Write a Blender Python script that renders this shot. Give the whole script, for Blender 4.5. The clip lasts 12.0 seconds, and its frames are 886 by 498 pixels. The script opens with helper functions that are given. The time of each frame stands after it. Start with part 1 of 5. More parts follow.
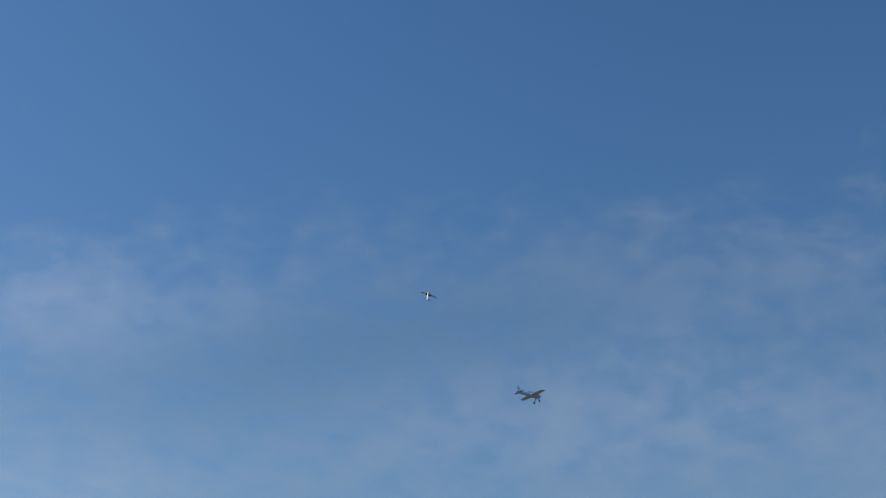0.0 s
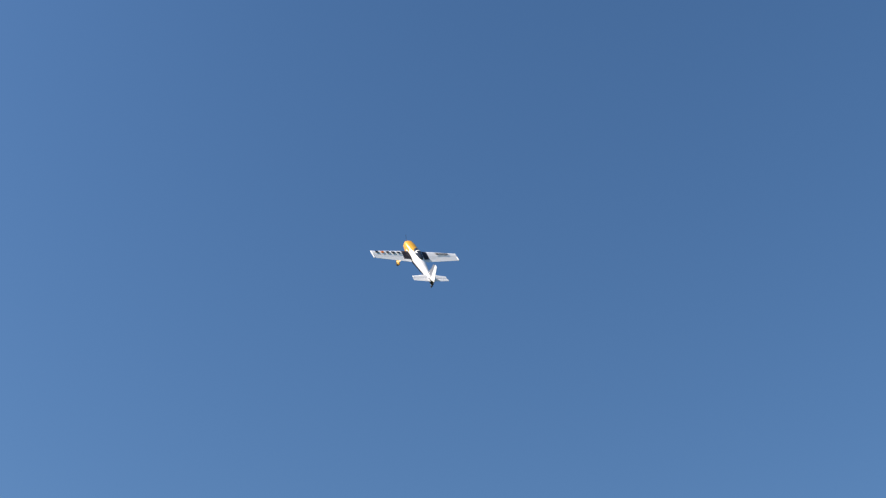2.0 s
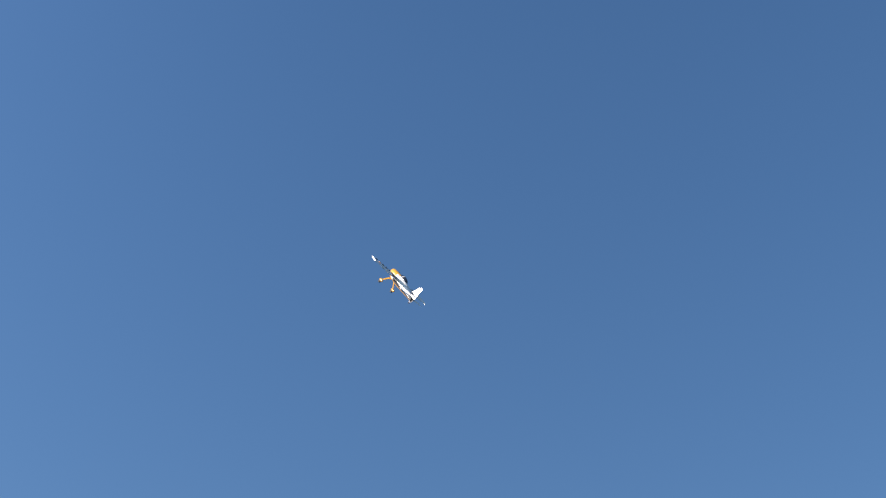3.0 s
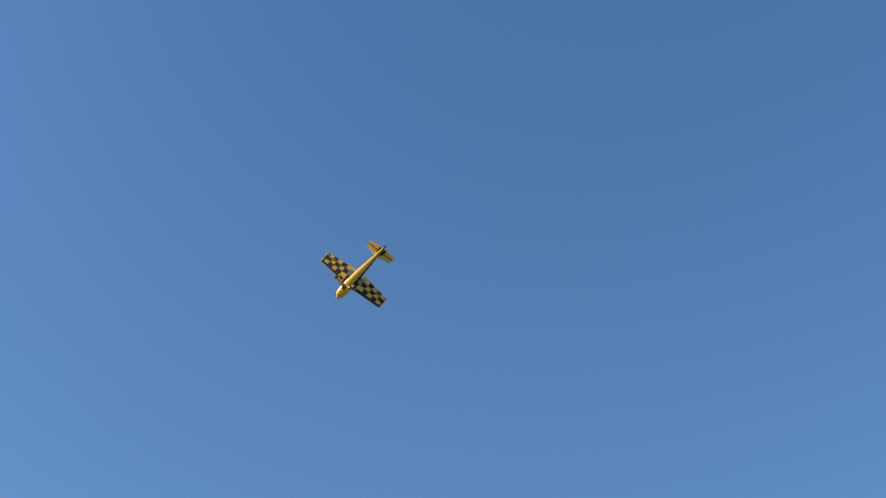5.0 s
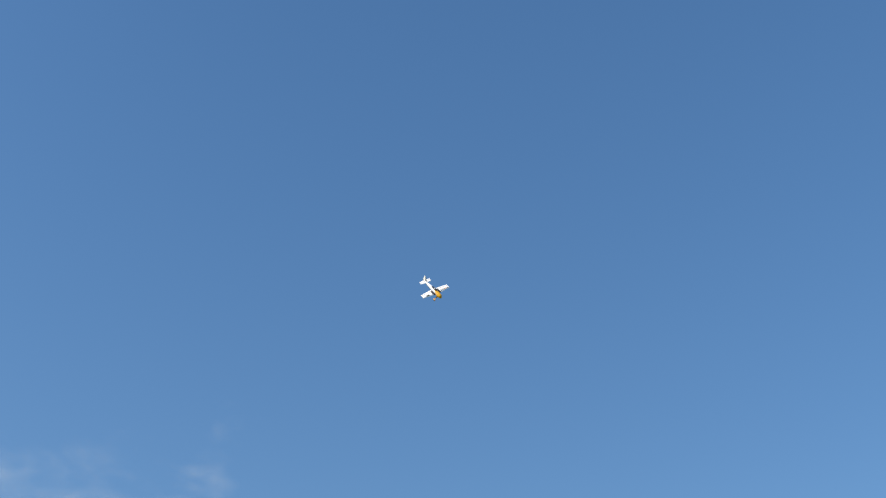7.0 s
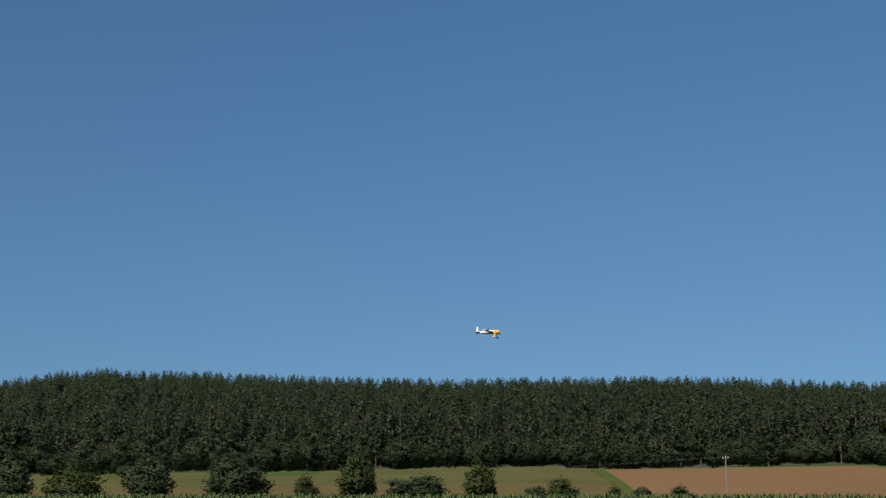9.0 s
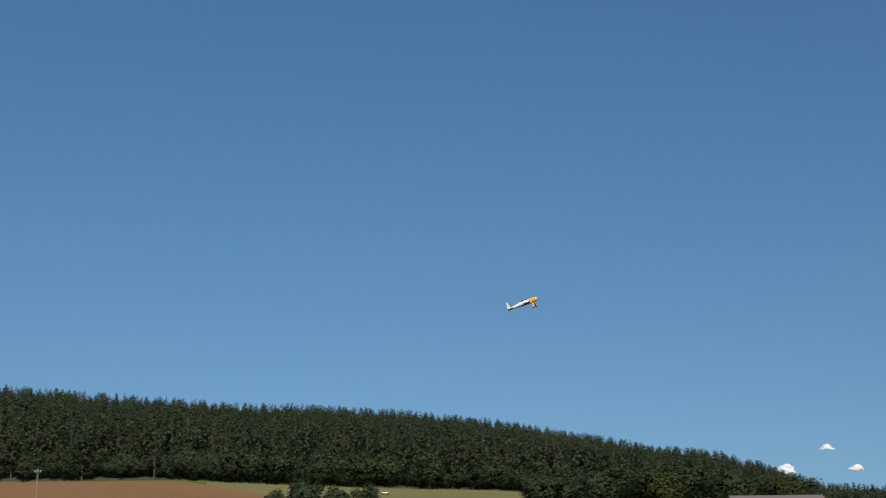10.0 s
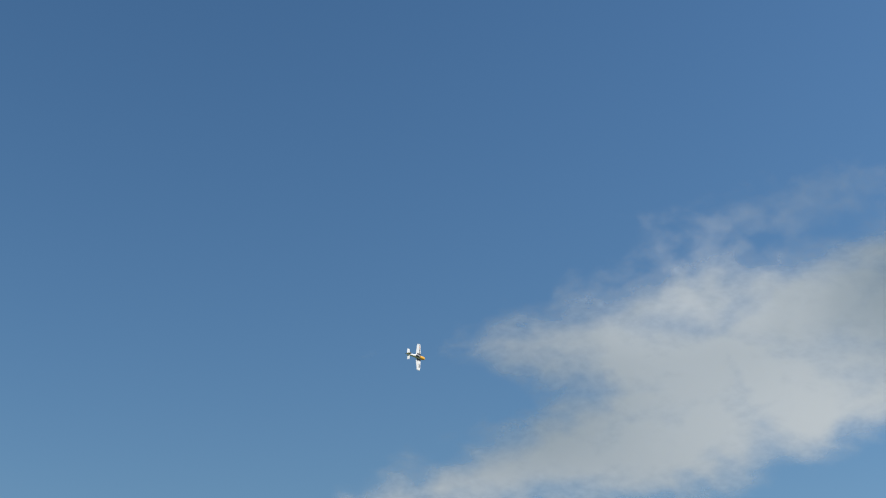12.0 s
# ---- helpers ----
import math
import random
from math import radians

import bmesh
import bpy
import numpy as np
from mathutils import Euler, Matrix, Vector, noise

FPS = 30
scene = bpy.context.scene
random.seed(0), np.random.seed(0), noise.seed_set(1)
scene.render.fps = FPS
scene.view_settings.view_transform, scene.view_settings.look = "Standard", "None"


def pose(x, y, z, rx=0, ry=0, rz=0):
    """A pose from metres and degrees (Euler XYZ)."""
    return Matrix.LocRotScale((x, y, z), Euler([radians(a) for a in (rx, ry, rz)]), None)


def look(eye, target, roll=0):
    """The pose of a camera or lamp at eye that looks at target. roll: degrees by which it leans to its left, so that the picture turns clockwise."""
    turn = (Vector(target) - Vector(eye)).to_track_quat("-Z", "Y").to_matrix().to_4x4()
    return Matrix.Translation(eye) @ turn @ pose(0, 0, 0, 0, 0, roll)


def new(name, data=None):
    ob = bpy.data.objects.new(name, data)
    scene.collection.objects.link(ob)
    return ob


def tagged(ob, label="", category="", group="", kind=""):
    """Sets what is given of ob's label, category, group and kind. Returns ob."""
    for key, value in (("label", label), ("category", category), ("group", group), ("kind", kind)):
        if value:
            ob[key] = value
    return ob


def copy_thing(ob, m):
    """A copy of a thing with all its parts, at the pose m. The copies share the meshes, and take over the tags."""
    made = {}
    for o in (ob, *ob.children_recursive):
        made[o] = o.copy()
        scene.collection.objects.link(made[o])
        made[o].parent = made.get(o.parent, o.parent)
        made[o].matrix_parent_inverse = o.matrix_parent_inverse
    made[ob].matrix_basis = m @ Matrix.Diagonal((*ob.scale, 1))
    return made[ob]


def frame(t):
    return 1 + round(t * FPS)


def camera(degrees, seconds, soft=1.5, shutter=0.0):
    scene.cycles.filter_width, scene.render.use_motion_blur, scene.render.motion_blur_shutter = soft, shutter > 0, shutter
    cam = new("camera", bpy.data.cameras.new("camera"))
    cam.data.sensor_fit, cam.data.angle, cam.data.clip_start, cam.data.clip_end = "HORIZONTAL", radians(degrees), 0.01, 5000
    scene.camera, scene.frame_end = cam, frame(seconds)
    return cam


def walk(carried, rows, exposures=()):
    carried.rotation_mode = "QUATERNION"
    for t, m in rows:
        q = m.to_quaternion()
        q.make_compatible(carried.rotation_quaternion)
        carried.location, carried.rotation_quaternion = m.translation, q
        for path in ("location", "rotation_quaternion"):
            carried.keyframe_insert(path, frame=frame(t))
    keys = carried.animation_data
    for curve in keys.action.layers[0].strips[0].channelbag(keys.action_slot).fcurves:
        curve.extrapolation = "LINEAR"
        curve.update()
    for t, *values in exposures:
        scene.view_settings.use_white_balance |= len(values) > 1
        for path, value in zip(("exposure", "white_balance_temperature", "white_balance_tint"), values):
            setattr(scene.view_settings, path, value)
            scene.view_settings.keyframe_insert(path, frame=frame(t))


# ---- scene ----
# ---------------------------------------------------------------- camera
cam = camera(42.8, 12.0, soft=1.25, shutter=0.05)
walk(
    cam,
    [
        (0.0, pose(0.000, 0.000, 1.700, 106.00, -0.00, 84.00)),
        (0.1, pose(0.000, 0.000, 1.700, 108.50, -0.00, 81.30)),
        (0.2, pose(0.000, 0.000, 1.700, 112.50, -0.00, 76.00)),
        (0.3, pose(0.000, 0.000, 1.700, 117.30, -0.00, 70.00)),
        (0.4, pose(0.000, 0.000, 1.700, 122.00, -0.00, 64.50)),
        (0.5, pose(0.000, 0.000, 1.700, 125.20, -0.00, 61.00)),
        (0.6, pose(0.000, 0.000, 1.700, 126.00, -0.00, 60.00)),
        (0.7, pose(0.000, 0.000, 1.700, 126.29, -0.00, 59.57)),
        (0.8, pose(0.000, 0.000, 1.700, 126.50, -0.00, 59.50)),
        (0.9, pose(0.000, 0.000, 1.700, 126.63, -0.00, 59.50)),
        (1.0, pose(0.000, 0.000, 1.700, 126.76, -0.00, 59.50)),
        (1.1, pose(0.000, 0.000, 1.700, 126.86, -0.00, 59.50)),
        (1.2, pose(0.000, 0.000, 1.700, 126.96, -0.00, 59.50)),
        (1.3, pose(0.000, 0.000, 1.700, 127.05, -0.00, 59.50)),
        (1.4, pose(0.000, 0.000, 1.700, 127.13, -0.00, 59.50)),
        (1.5, pose(0.000, 0.000, 1.700, 127.20, -0.00, 59.50)),
        (1.6, pose(0.000, 0.000, 1.700, 127.27, -0.00, 59.50)),
        (1.7, pose(0.000, 0.000, 1.700, 127.33, -0.00, 59.50)),
        (1.8, pose(0.000, 0.000, 1.700, 127.39, -0.00, 59.50)),
        (1.9, pose(0.000, 0.000, 1.700, 127.44, -0.00, 59.50)),
        (2.0, pose(0.000, 0.000, 1.700, 127.50, -0.00, 59.50)),
        (2.1, pose(0.000, 0.000, 1.700, 127.56, -0.00, 59.50)),
        (2.2, pose(0.000, 0.000, 1.700, 127.61, -0.00, 59.50)),
        (2.3, pose(0.000, 0.000, 1.700, 127.67, -0.00, 59.50)),
        (2.4, pose(0.000, 0.000, 1.700, 127.73, -0.00, 59.50)),
        (2.5, pose(0.000, 0.000, 1.700, 127.78, -0.00, 59.50)),
        (2.6, pose(0.000, 0.000, 1.700, 127.83, -0.00, 59.50)),
        (2.7, pose(0.000, 0.000, 1.700, 127.88, -0.00, 59.50)),
        (2.8, pose(0.000, 0.000, 1.700, 127.92, -0.00, 59.50)),
        (2.9, pose(0.000, 0.000, 1.700, 127.95, -0.00, 59.50)),
        (3.0, pose(0.000, 0.000, 1.700, 127.98, -0.00, 59.50)),
        (3.1, pose(0.000, 0.000, 1.700, 127.99, -0.00, 59.50)),
        (3.2, pose(0.000, 0.000, 1.700, 128.00, -0.00, 59.50)),
        (3.3, pose(0.000, 0.000, 1.700, 128.00, -0.00, 59.50)),
        (3.4, pose(0.000, 0.000, 1.700, 127.98, -0.00, 59.49)),
        (3.5, pose(0.000, 0.000, 1.700, 127.96, -0.00, 59.47)),
        (3.6, pose(0.000, 0.000, 1.700, 127.93, -0.00, 59.46)),
        (3.7, pose(0.000, 0.000, 1.700, 127.89, -0.00, 59.43)),
        (3.8, pose(0.000, 0.000, 1.700, 127.84, -0.00, 59.41)),
        (3.9, pose(0.000, 0.000, 1.700, 127.79, -0.00, 59.38)),
        (4.0, pose(0.000, 0.000, 1.700, 127.72, -0.00, 59.34)),
        (4.1, pose(0.000, 0.000, 1.700, 127.65, -0.00, 59.30)),
        (4.2, pose(0.000, 0.000, 1.700, 127.58, -0.00, 59.27)),
        (4.3, pose(0.000, 0.000, 1.700, 127.50, -0.00, 59.22)),
        (4.4, pose(0.000, 0.000, 1.700, 127.41, -0.00, 59.18)),
        (4.5, pose(0.000, 0.000, 1.700, 127.31, -0.00, 59.14)),
        (4.6, pose(0.000, 0.000, 1.700, 127.21, -0.00, 59.09)),
        (4.7, pose(0.000, 0.000, 1.700, 127.11, -0.00, 59.05)),
        (4.8, pose(0.000, 0.000, 1.700, 127.00, -0.00, 59.00)),
        (4.9, pose(0.000, 0.000, 1.700, 126.84, -0.00, 58.95)),
        (5.0, pose(0.000, 0.000, 1.700, 126.61, -0.00, 58.89)),
        (5.1, pose(0.000, 0.000, 1.700, 126.32, -0.00, 58.82)),
        (5.2, pose(0.000, 0.000, 1.700, 125.99, -0.00, 58.75)),
        (5.3, pose(0.000, 0.000, 1.700, 125.65, -0.00, 58.67)),
        (5.4, pose(0.000, 0.000, 1.700, 125.31, -0.00, 58.58)),
        (5.5, pose(0.000, 0.000, 1.700, 125.00, -0.00, 58.50)),
        (5.6, pose(0.000, 0.000, 1.700, 124.71, -0.00, 58.42)),
        (5.7, pose(0.000, 0.000, 1.700, 124.42, -0.00, 58.33)),
        (5.8, pose(0.000, 0.000, 1.700, 124.12, -0.00, 58.24)),
        (5.9, pose(0.000, 0.000, 1.700, 123.82, -0.00, 58.13)),
        (6.0, pose(0.000, 0.000, 1.700, 123.50, -0.00, 58.00)),
        (6.1, pose(0.000, 0.000, 1.700, 123.17, -0.00, 57.84)),
        (6.2, pose(0.000, 0.000, 1.700, 122.82, -0.00, 57.63)),
        (6.3, pose(0.000, 0.000, 1.700, 122.47, -0.00, 57.38)),
        (6.4, pose(0.000, 0.000, 1.700, 122.10, -0.00, 57.10)),
        (6.5, pose(0.000, 0.000, 1.700, 121.74, -0.00, 56.64)),
        (6.6, pose(0.000, 0.000, 1.700, 121.37, -0.00, 55.92)),
        (6.7, pose(0.000, 0.000, 1.700, 121.00, -0.00, 54.94)),
        (6.8, pose(0.000, 0.000, 1.700, 120.63, -0.00, 53.69)),
        (6.9, pose(0.000, 0.000, 1.700, 120.27, -0.00, 52.14)),
        (7.0, pose(0.000, 0.000, 1.700, 119.78, -0.00, 50.33)),
        (7.1, pose(0.000, 0.000, 1.700, 119.09, -0.00, 48.33)),
        (7.2, pose(0.000, 0.000, 1.700, 118.21, -0.00, 46.18)),
        (7.3, pose(0.000, 0.000, 1.700, 117.18, -0.00, 43.94)),
        (7.4, pose(0.000, 0.000, 1.700, 116.06, -0.00, 41.67)),
        (7.5, pose(0.000, 0.000, 1.700, 114.85, -0.00, 39.40)),
        (7.6, pose(0.000, 0.000, 1.700, 113.63, -0.00, 37.12)),
        (7.7, pose(0.000, 0.000, 1.700, 112.44, -0.01, 34.83)),
        (7.8, pose(0.000, 0.000, 1.700, 111.28, -0.01, 32.56)),
        (7.9, pose(0.000, 0.000, 1.700, 110.20, -0.02, 30.34)),
        (8.0, pose(0.000, 0.000, 1.700, 109.17, -0.03, 28.23)),
        (8.1, pose(0.000, 0.000, 1.700, 108.24, -0.04, 26.26)),
        (8.2, pose(0.000, 0.000, 1.700, 107.42, -0.05, 24.47)),
        (8.3, pose(0.000, 0.000, 1.700, 106.70, -0.05, 22.89)),
        (8.4, pose(0.000, 0.000, 1.700, 105.69, -0.05, 21.21)),
        (8.5, pose(0.000, 0.000, 1.700, 104.60, -0.05, 19.47)),
        (8.6, pose(0.000, 0.000, 1.700, 103.84, -0.17, 17.85)),
        (8.7, pose(0.000, 0.000, 1.700, 103.32, -0.29, 16.04)),
        (8.8, pose(0.000, 0.000, 1.700, 103.04, -0.25, 13.55)),
        (8.9, pose(0.000, 0.000, 1.700, 102.83, -0.15, 10.57)),
        (9.0, pose(0.000, 0.000, 1.700, 102.74, -0.07, 7.62)),
        (9.1, pose(0.000, 0.000, 1.700, 102.72, -0.02, 4.97)),
        (9.2, pose(0.000, 0.000, 1.700, 102.72, 0.03, 2.35)),
        (9.3, pose(0.000, 0.000, 1.700, 102.70, 0.05, -0.48)),
        (9.4, pose(0.000, 0.000, 1.700, 102.42, -0.06, -3.73)),
        (9.5, pose(0.000, 0.000, 1.700, 102.07, -0.17, -7.21)),
        (9.6, pose(0.000, 0.000, 1.700, 101.91, -0.11, -10.67)),
        (9.7, pose(0.000, 0.000, 1.700, 101.83, -0.03, -14.35)),
        (9.8, pose(0.000, 0.000, 1.700, 102.18, 0.04, -18.53)),
        (9.9, pose(0.000, 0.000, 1.700, 102.65, 0.36, -22.03)),
        (10.0, pose(0.000, 0.000, 1.700, 103.27, 0.63, -25.56)),
        (10.1, pose(0.000, 0.000, 1.700, 104.31, 0.62, -29.90)),
        (10.2, pose(0.000, 0.000, 1.700, 105.40, 0.58, -34.44)),
        (10.3, pose(0.000, 0.000, 1.700, 106.10, 0.48, -38.76)),
        (10.4, pose(0.000, 0.000, 1.700, 106.93, 0.38, -43.91)),
        (10.5, pose(0.000, 0.000, 1.700, 108.00, 0.29, -49.01)),
        (10.6, pose(0.000, 0.000, 1.700, 109.83, 0.17, -53.24)),
        (10.7, pose(0.000, 0.000, 1.700, 112.14, 0.05, -57.12)),
        (10.8, pose(0.000, 0.000, 1.700, 114.00, -0.00, -61.00)),
        (10.9, pose(0.000, 0.000, 1.700, 115.33, -0.00, -65.00)),
        (11.0, pose(0.000, 0.000, 1.700, 116.00, -0.00, -69.00)),
        (11.1, pose(0.000, 0.000, 1.700, 115.69, -0.00, -73.07)),
        (11.2, pose(0.000, 0.000, 1.700, 114.93, -0.00, -77.19)),
        (11.3, pose(0.000, 0.000, 1.700, 113.95, -0.00, -81.21)),
        (11.4, pose(0.000, 0.000, 1.700, 113.00, -0.00, -85.00)),
        (11.5, pose(0.000, 0.000, 1.700, 112.02, -0.00, -88.43)),
        (11.6, pose(0.000, 0.000, 1.700, 110.94, -0.00, -91.66)),
        (11.7, pose(0.000, 0.000, 1.700, 110.00, -0.00, -95.00)),
        (11.8, pose(0.000, 0.000, 1.700, 109.27, -0.00, -98.59)),
        (11.9, pose(0.000, 0.000, 1.700, 108.64, -0.00, -102.29)),
        (12.0, pose(0.000, 0.000, 1.700, 108.00, -0.00, -106.00)),
    ],
    exposures=((0.0, -0.06, 6050, 16), (0.3, 0.36, 6700, 18), (0.6, 0.62, 6750, 18), (3.2, 0.66, 6750, 18), (5.5, 0.84, 6750, 18), (6.7, 0.85, 6750, 16), (8.3, 0.06, 6500, 10), (10.2, 0.06, 6500, 10), (12.0, 0.14, 6500, 12)),
)

# ---------------------------------------------------------------- light
SUN_AZ, SUN_EL = 196.0, 42.0   # degrees clockwise from +Y, above the horizon
world = bpy.data.worlds.new("sky")
scene.world = world
world.use_nodes = True
wn, wl = world.node_tree.nodes, world.node_tree.links
sky = wn.new("ShaderNodeTexSky")
sky.sky_type, sky.sun_disc = "NISHITA", False
sky.sun_elevation, sky.sun_rotation = radians(SUN_EL), radians(SUN_AZ)
sky.altitude, sky.air_density, sky.dust_density, sky.ozone_density = 300, 1.0, 0.45, 4.0
# a clear, deep blue day: little whitening towards the horizon
w_tc, w_map, w_sat = wn.new("ShaderNodeTexCoord"), wn.new("ShaderNodeMapping"), wn.new("ShaderNodeHueSaturation")
w_map.inputs["Scale"].default_value, w_map.inputs["Location"].default_value = (1, 1, 0.54), (0, 0, 0.125)
w_sat.inputs["Saturation"].default_value = 1.18
wl.new(w_tc.outputs["Generated"], w_map.inputs[0])
wl.new(w_map.outputs[0], sky.inputs[0])
wl.new(sky.outputs[0], w_sat.inputs["Color"])
w_tint = wn.new("ShaderNodeMix")
w_tint.data_type, w_tint.blend_type = "RGBA", "MULTIPLY"
w_tint.inputs[0].default_value, w_tint.inputs[7].default_value = 1.0, (1.0, 0.995, 0.935, 1)
wl.new(w_sat.outputs[0], w_tint.inputs[6])
wl.new(w_tint.outputs[2], wn["Background"].inputs[0])
wn["Background"].inputs[1].default_value = 0.081
sun = new("sun", bpy.data.lights.new("sun", "SUN"))
sun.data.energy, sun.data.angle, sun.data.color = 5.0, radians(0.53), (1.0, 0.95, 0.86)
sa, se = radians(SUN_AZ), radians(SUN_EL)
sun.matrix_world = look((300 * math.sin(sa) * math.cos(se), 300 * math.cos(sa) * math.cos(se), 300 * math.sin(se)), (0, 0, 0))


# ---------------------------------------------------------------- materials
def material(name, colour, rough=0.8, second=None, scale=1.0, detail=4.0, bump=0.0, island=0.0, metal=0.0, spec=0.5, coords="Object", stretch=(1, 1, 1), fine=None):
    """A Principled material whose colour wanders between two values at two scales."""
    m = bpy.data.materials.new(name)
    m.use_nodes = True
    n, l = m.node_tree.nodes, m.node_tree.links
    b = n["Principled BSDF"]
    b.inputs["Roughness"].default_value, b.inputs["Metallic"].default_value = rough, metal
    b.inputs["Specular IOR Level"].default_value = spec
    c2 = second or tuple(v * 0.75 for v in colour)
    tc, mp = n.new("ShaderNodeTexCoord"), n.new("ShaderNodeMapping")
    mp.inputs["Scale"].default_value = stretch
    l.new(tc.outputs[coords], mp.inputs[0])
    a = n.new("ShaderNodeTexNoise")
    a.inputs["Scale"].default_value, a.inputs["Detail"].default_value = scale, detail
    f = n.new("ShaderNodeTexNoise")
    f.inputs["Scale"].default_value, f.inputs["Detail"].default_value = (fine or scale * 11), 3
    l.new(mp.outputs[0], a.inputs[0])
    l.new(mp.outputs[0], f.inputs[0])
    mixf = n.new("ShaderNodeMath")
    mixf.operation = "MULTIPLY_ADD"
    l.new(f.outputs[0], mixf.inputs[0])
    mixf.inputs[1].default_value = 0.5
    half = n.new("ShaderNodeMath")
    half.operation = "MULTIPLY"
    l.new(a.outputs[0], half.inputs[0])
    half.inputs[1].default_value = 0.5
    l.new(half.outputs[0], mixf.inputs[2])
    last = mixf.outputs[0]
    ramp = n.new("ShaderNodeMapRange")
    ramp.inputs[1].default_value, ramp.inputs[2].default_value = 0.35, 0.65
    l.new(last, ramp.inputs[0])
    mix = n.new("ShaderNodeMix")
    mix.data_type = "RGBA"
    mix.inputs[6].default_value, mix.inputs[7].default_value = (*colour, 1), (*c2, 1)
    l.new(ramp.outputs[0], mix.inputs[0])
    out = mix.outputs[2]
    if island:
        g = n.new("ShaderNodeNewGeometry")
        oi = n.new("ShaderNodeObjectInfo")
        add = n.new("ShaderNodeMath")
        add.operation = "ADD"
        l.new(g.outputs["Random Per Island"], add.inputs[0])
        l.new(oi.outputs["Random"], add.inputs[1])
        mr = n.new("ShaderNodeMapRange")
        mr.inputs[2].default_value = 2.0
        mr.inputs[3].default_value, mr.inputs[4].default_value = 1 - island, 1 + island
        l.new(add.outputs[0], mr.inputs[0])
        hs = n.new("ShaderNodeHueSaturation")
        l.new(mr.outputs[0], hs.inputs["Value"])
        l.new(out, hs.inputs["Color"])
        out = hs.outputs[0]
    l.new(out, b.inputs["Base Color"])
    if bump:
        bp = n.new("ShaderNodeBump")
        bp.inputs["Strength"].default_value, bp.inputs["Distance"].default_value = 0.6, bump
        l.new(last, bp.inputs["Height"])
        l.new(bp.outputs[0], b.inputs["Normal"])
    return m


M_MEADOW = material("meadow", (0.070, 0.098, 0.026), 0.9, (0.105, 0.115, 0.040), 0.05, 5, 0.05, spec=0.0)
M_GREENFIELD = material("stubble_field", (0.074, 0.075, 0.027), 0.9, (0.112, 0.102, 0.043), 0.03, 5, 0.05, fine=0.9, spec=0.0)
M_PALE_MEADOW = material("pale_meadow", (0.130, 0.122, 0.050), 0.9, (0.175, 0.155, 0.074), 0.03, 5, 0.05, fine=0.9, spec=0.0)
M_BROWN = material("ploughed_field", (0.165, 0.092, 0.046), 0.95, (0.210, 0.120, 0.062), 0.02, 5, 0.08, fine=1.4, stretch=(1, 0.25, 1), spec=0.0)
M_TAN = material("dry_grass", (0.130, 0.094, 0.042), 0.9, (0.098, 0.080, 0.034), 0.06, 5, 0.05, spec=0.0)
M_STRIP = material("grass_strip", (0.062, 0.080, 0.020), 0.9, (0.084, 0.096, 0.030), 0.1, 5, 0.05, spec=0.0)
M_CLOVER = material("clover_meadow", (0.050, 0.080, 0.024), 0.9, (0.064, 0.094, 0.032), 0.1, 5, 0.05, spec=0.0)
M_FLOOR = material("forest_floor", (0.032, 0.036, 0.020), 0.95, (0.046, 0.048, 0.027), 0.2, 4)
M_PINE = material("pine_needles", (0.057, 0.078, 0.040), 0.8, (0.092, 0.114, 0.058), 0.12, 3, island=0.16, spec=0.2)
M_LEAF = material("broad_leaves", (0.039, 0.053, 0.012), 0.8, (0.054, 0.070, 0.018), 0.3, 3, island=0.35, spec=0.25)
M_LEAF_DARK = material("dark_leaves", (0.034, 0.050, 0.020), 0.8, (0.048, 0.066, 0.028), 0.3, 3, island=0.3, spec=0.25)


def leaf_glow(m, share, tint):
    """Light passes through thin foliage."""
    n, l = m.node_tree.nodes, m.node_tree.links
    t, mix = n.new("ShaderNodeBsdfTranslucent"), n.new("ShaderNodeMixShader")
    t.inputs[0].default_value = (*tint, 1)
    mix.inputs[0].default_value = share
    l.new(n["Principled BSDF"].outputs[0], mix.inputs[1])
    l.new(t.outputs[0], mix.inputs[2])
    l.new(mix.outputs[0], n["Material Output"].inputs[0])


leaf_glow(M_PINE, 0.42, (0.082, 0.114, 0.054))
leaf_glow(M_LEAF, 0.35, (0.060, 0.085, 0.018))
leaf_glow(M_LEAF_DARK, 0.35, (0.056, 0.082, 0.033))
M_BARK = material("pine_bark", (0.12, 0.075, 0.05), 0.9, (0.08, 0.06, 0.045), 2.0, 4, island=0.2)
M_CORN = material("corn_leaves", (0.050, 0.084, 0.018), 0.55, (0.088, 0.116, 0.030), 0.4, 3, island=0.5, spec=0.4)
M_TASSEL = material("corn_tassels", (0.30, 0.25, 0.11), 0.8, (0.22, 0.20, 0.09), 1.0, 3, island=0.3)
M_WHITE = material("white_film", (0.86, 0.86, 0.85), 0.28, (0.80, 0.805, 0.80), 1.2, 4, spec=0.5)
M_YELLOW = material("yellow_film", (0.800, 0.410, 0.030), 0.28, (0.740, 0.368, 0.025), 1.2, 4, spec=0.5)
M_BLACK = material("black_film", (0.016, 0.016, 0.024), 0.50, (0.026, 0.026, 0.034), 1.5, 4, spec=0.25)
M_GREY = material("silver_grey_film", (0.22, 0.23, 0.25), 0.35, (0.17, 0.18, 0.20), 1.5, 4, spec=0.5)
M_ORANGE = material("orange_film", (0.80, 0.20, 0.02), 0.35, (0.70, 0.17, 0.02), 1.5, 4)
M_CANOPY = material("smoked_canopy", (0.02, 0.025, 0.035), 0.06, (0.03, 0.035, 0.045), 2.0, 2, spec=0.8)
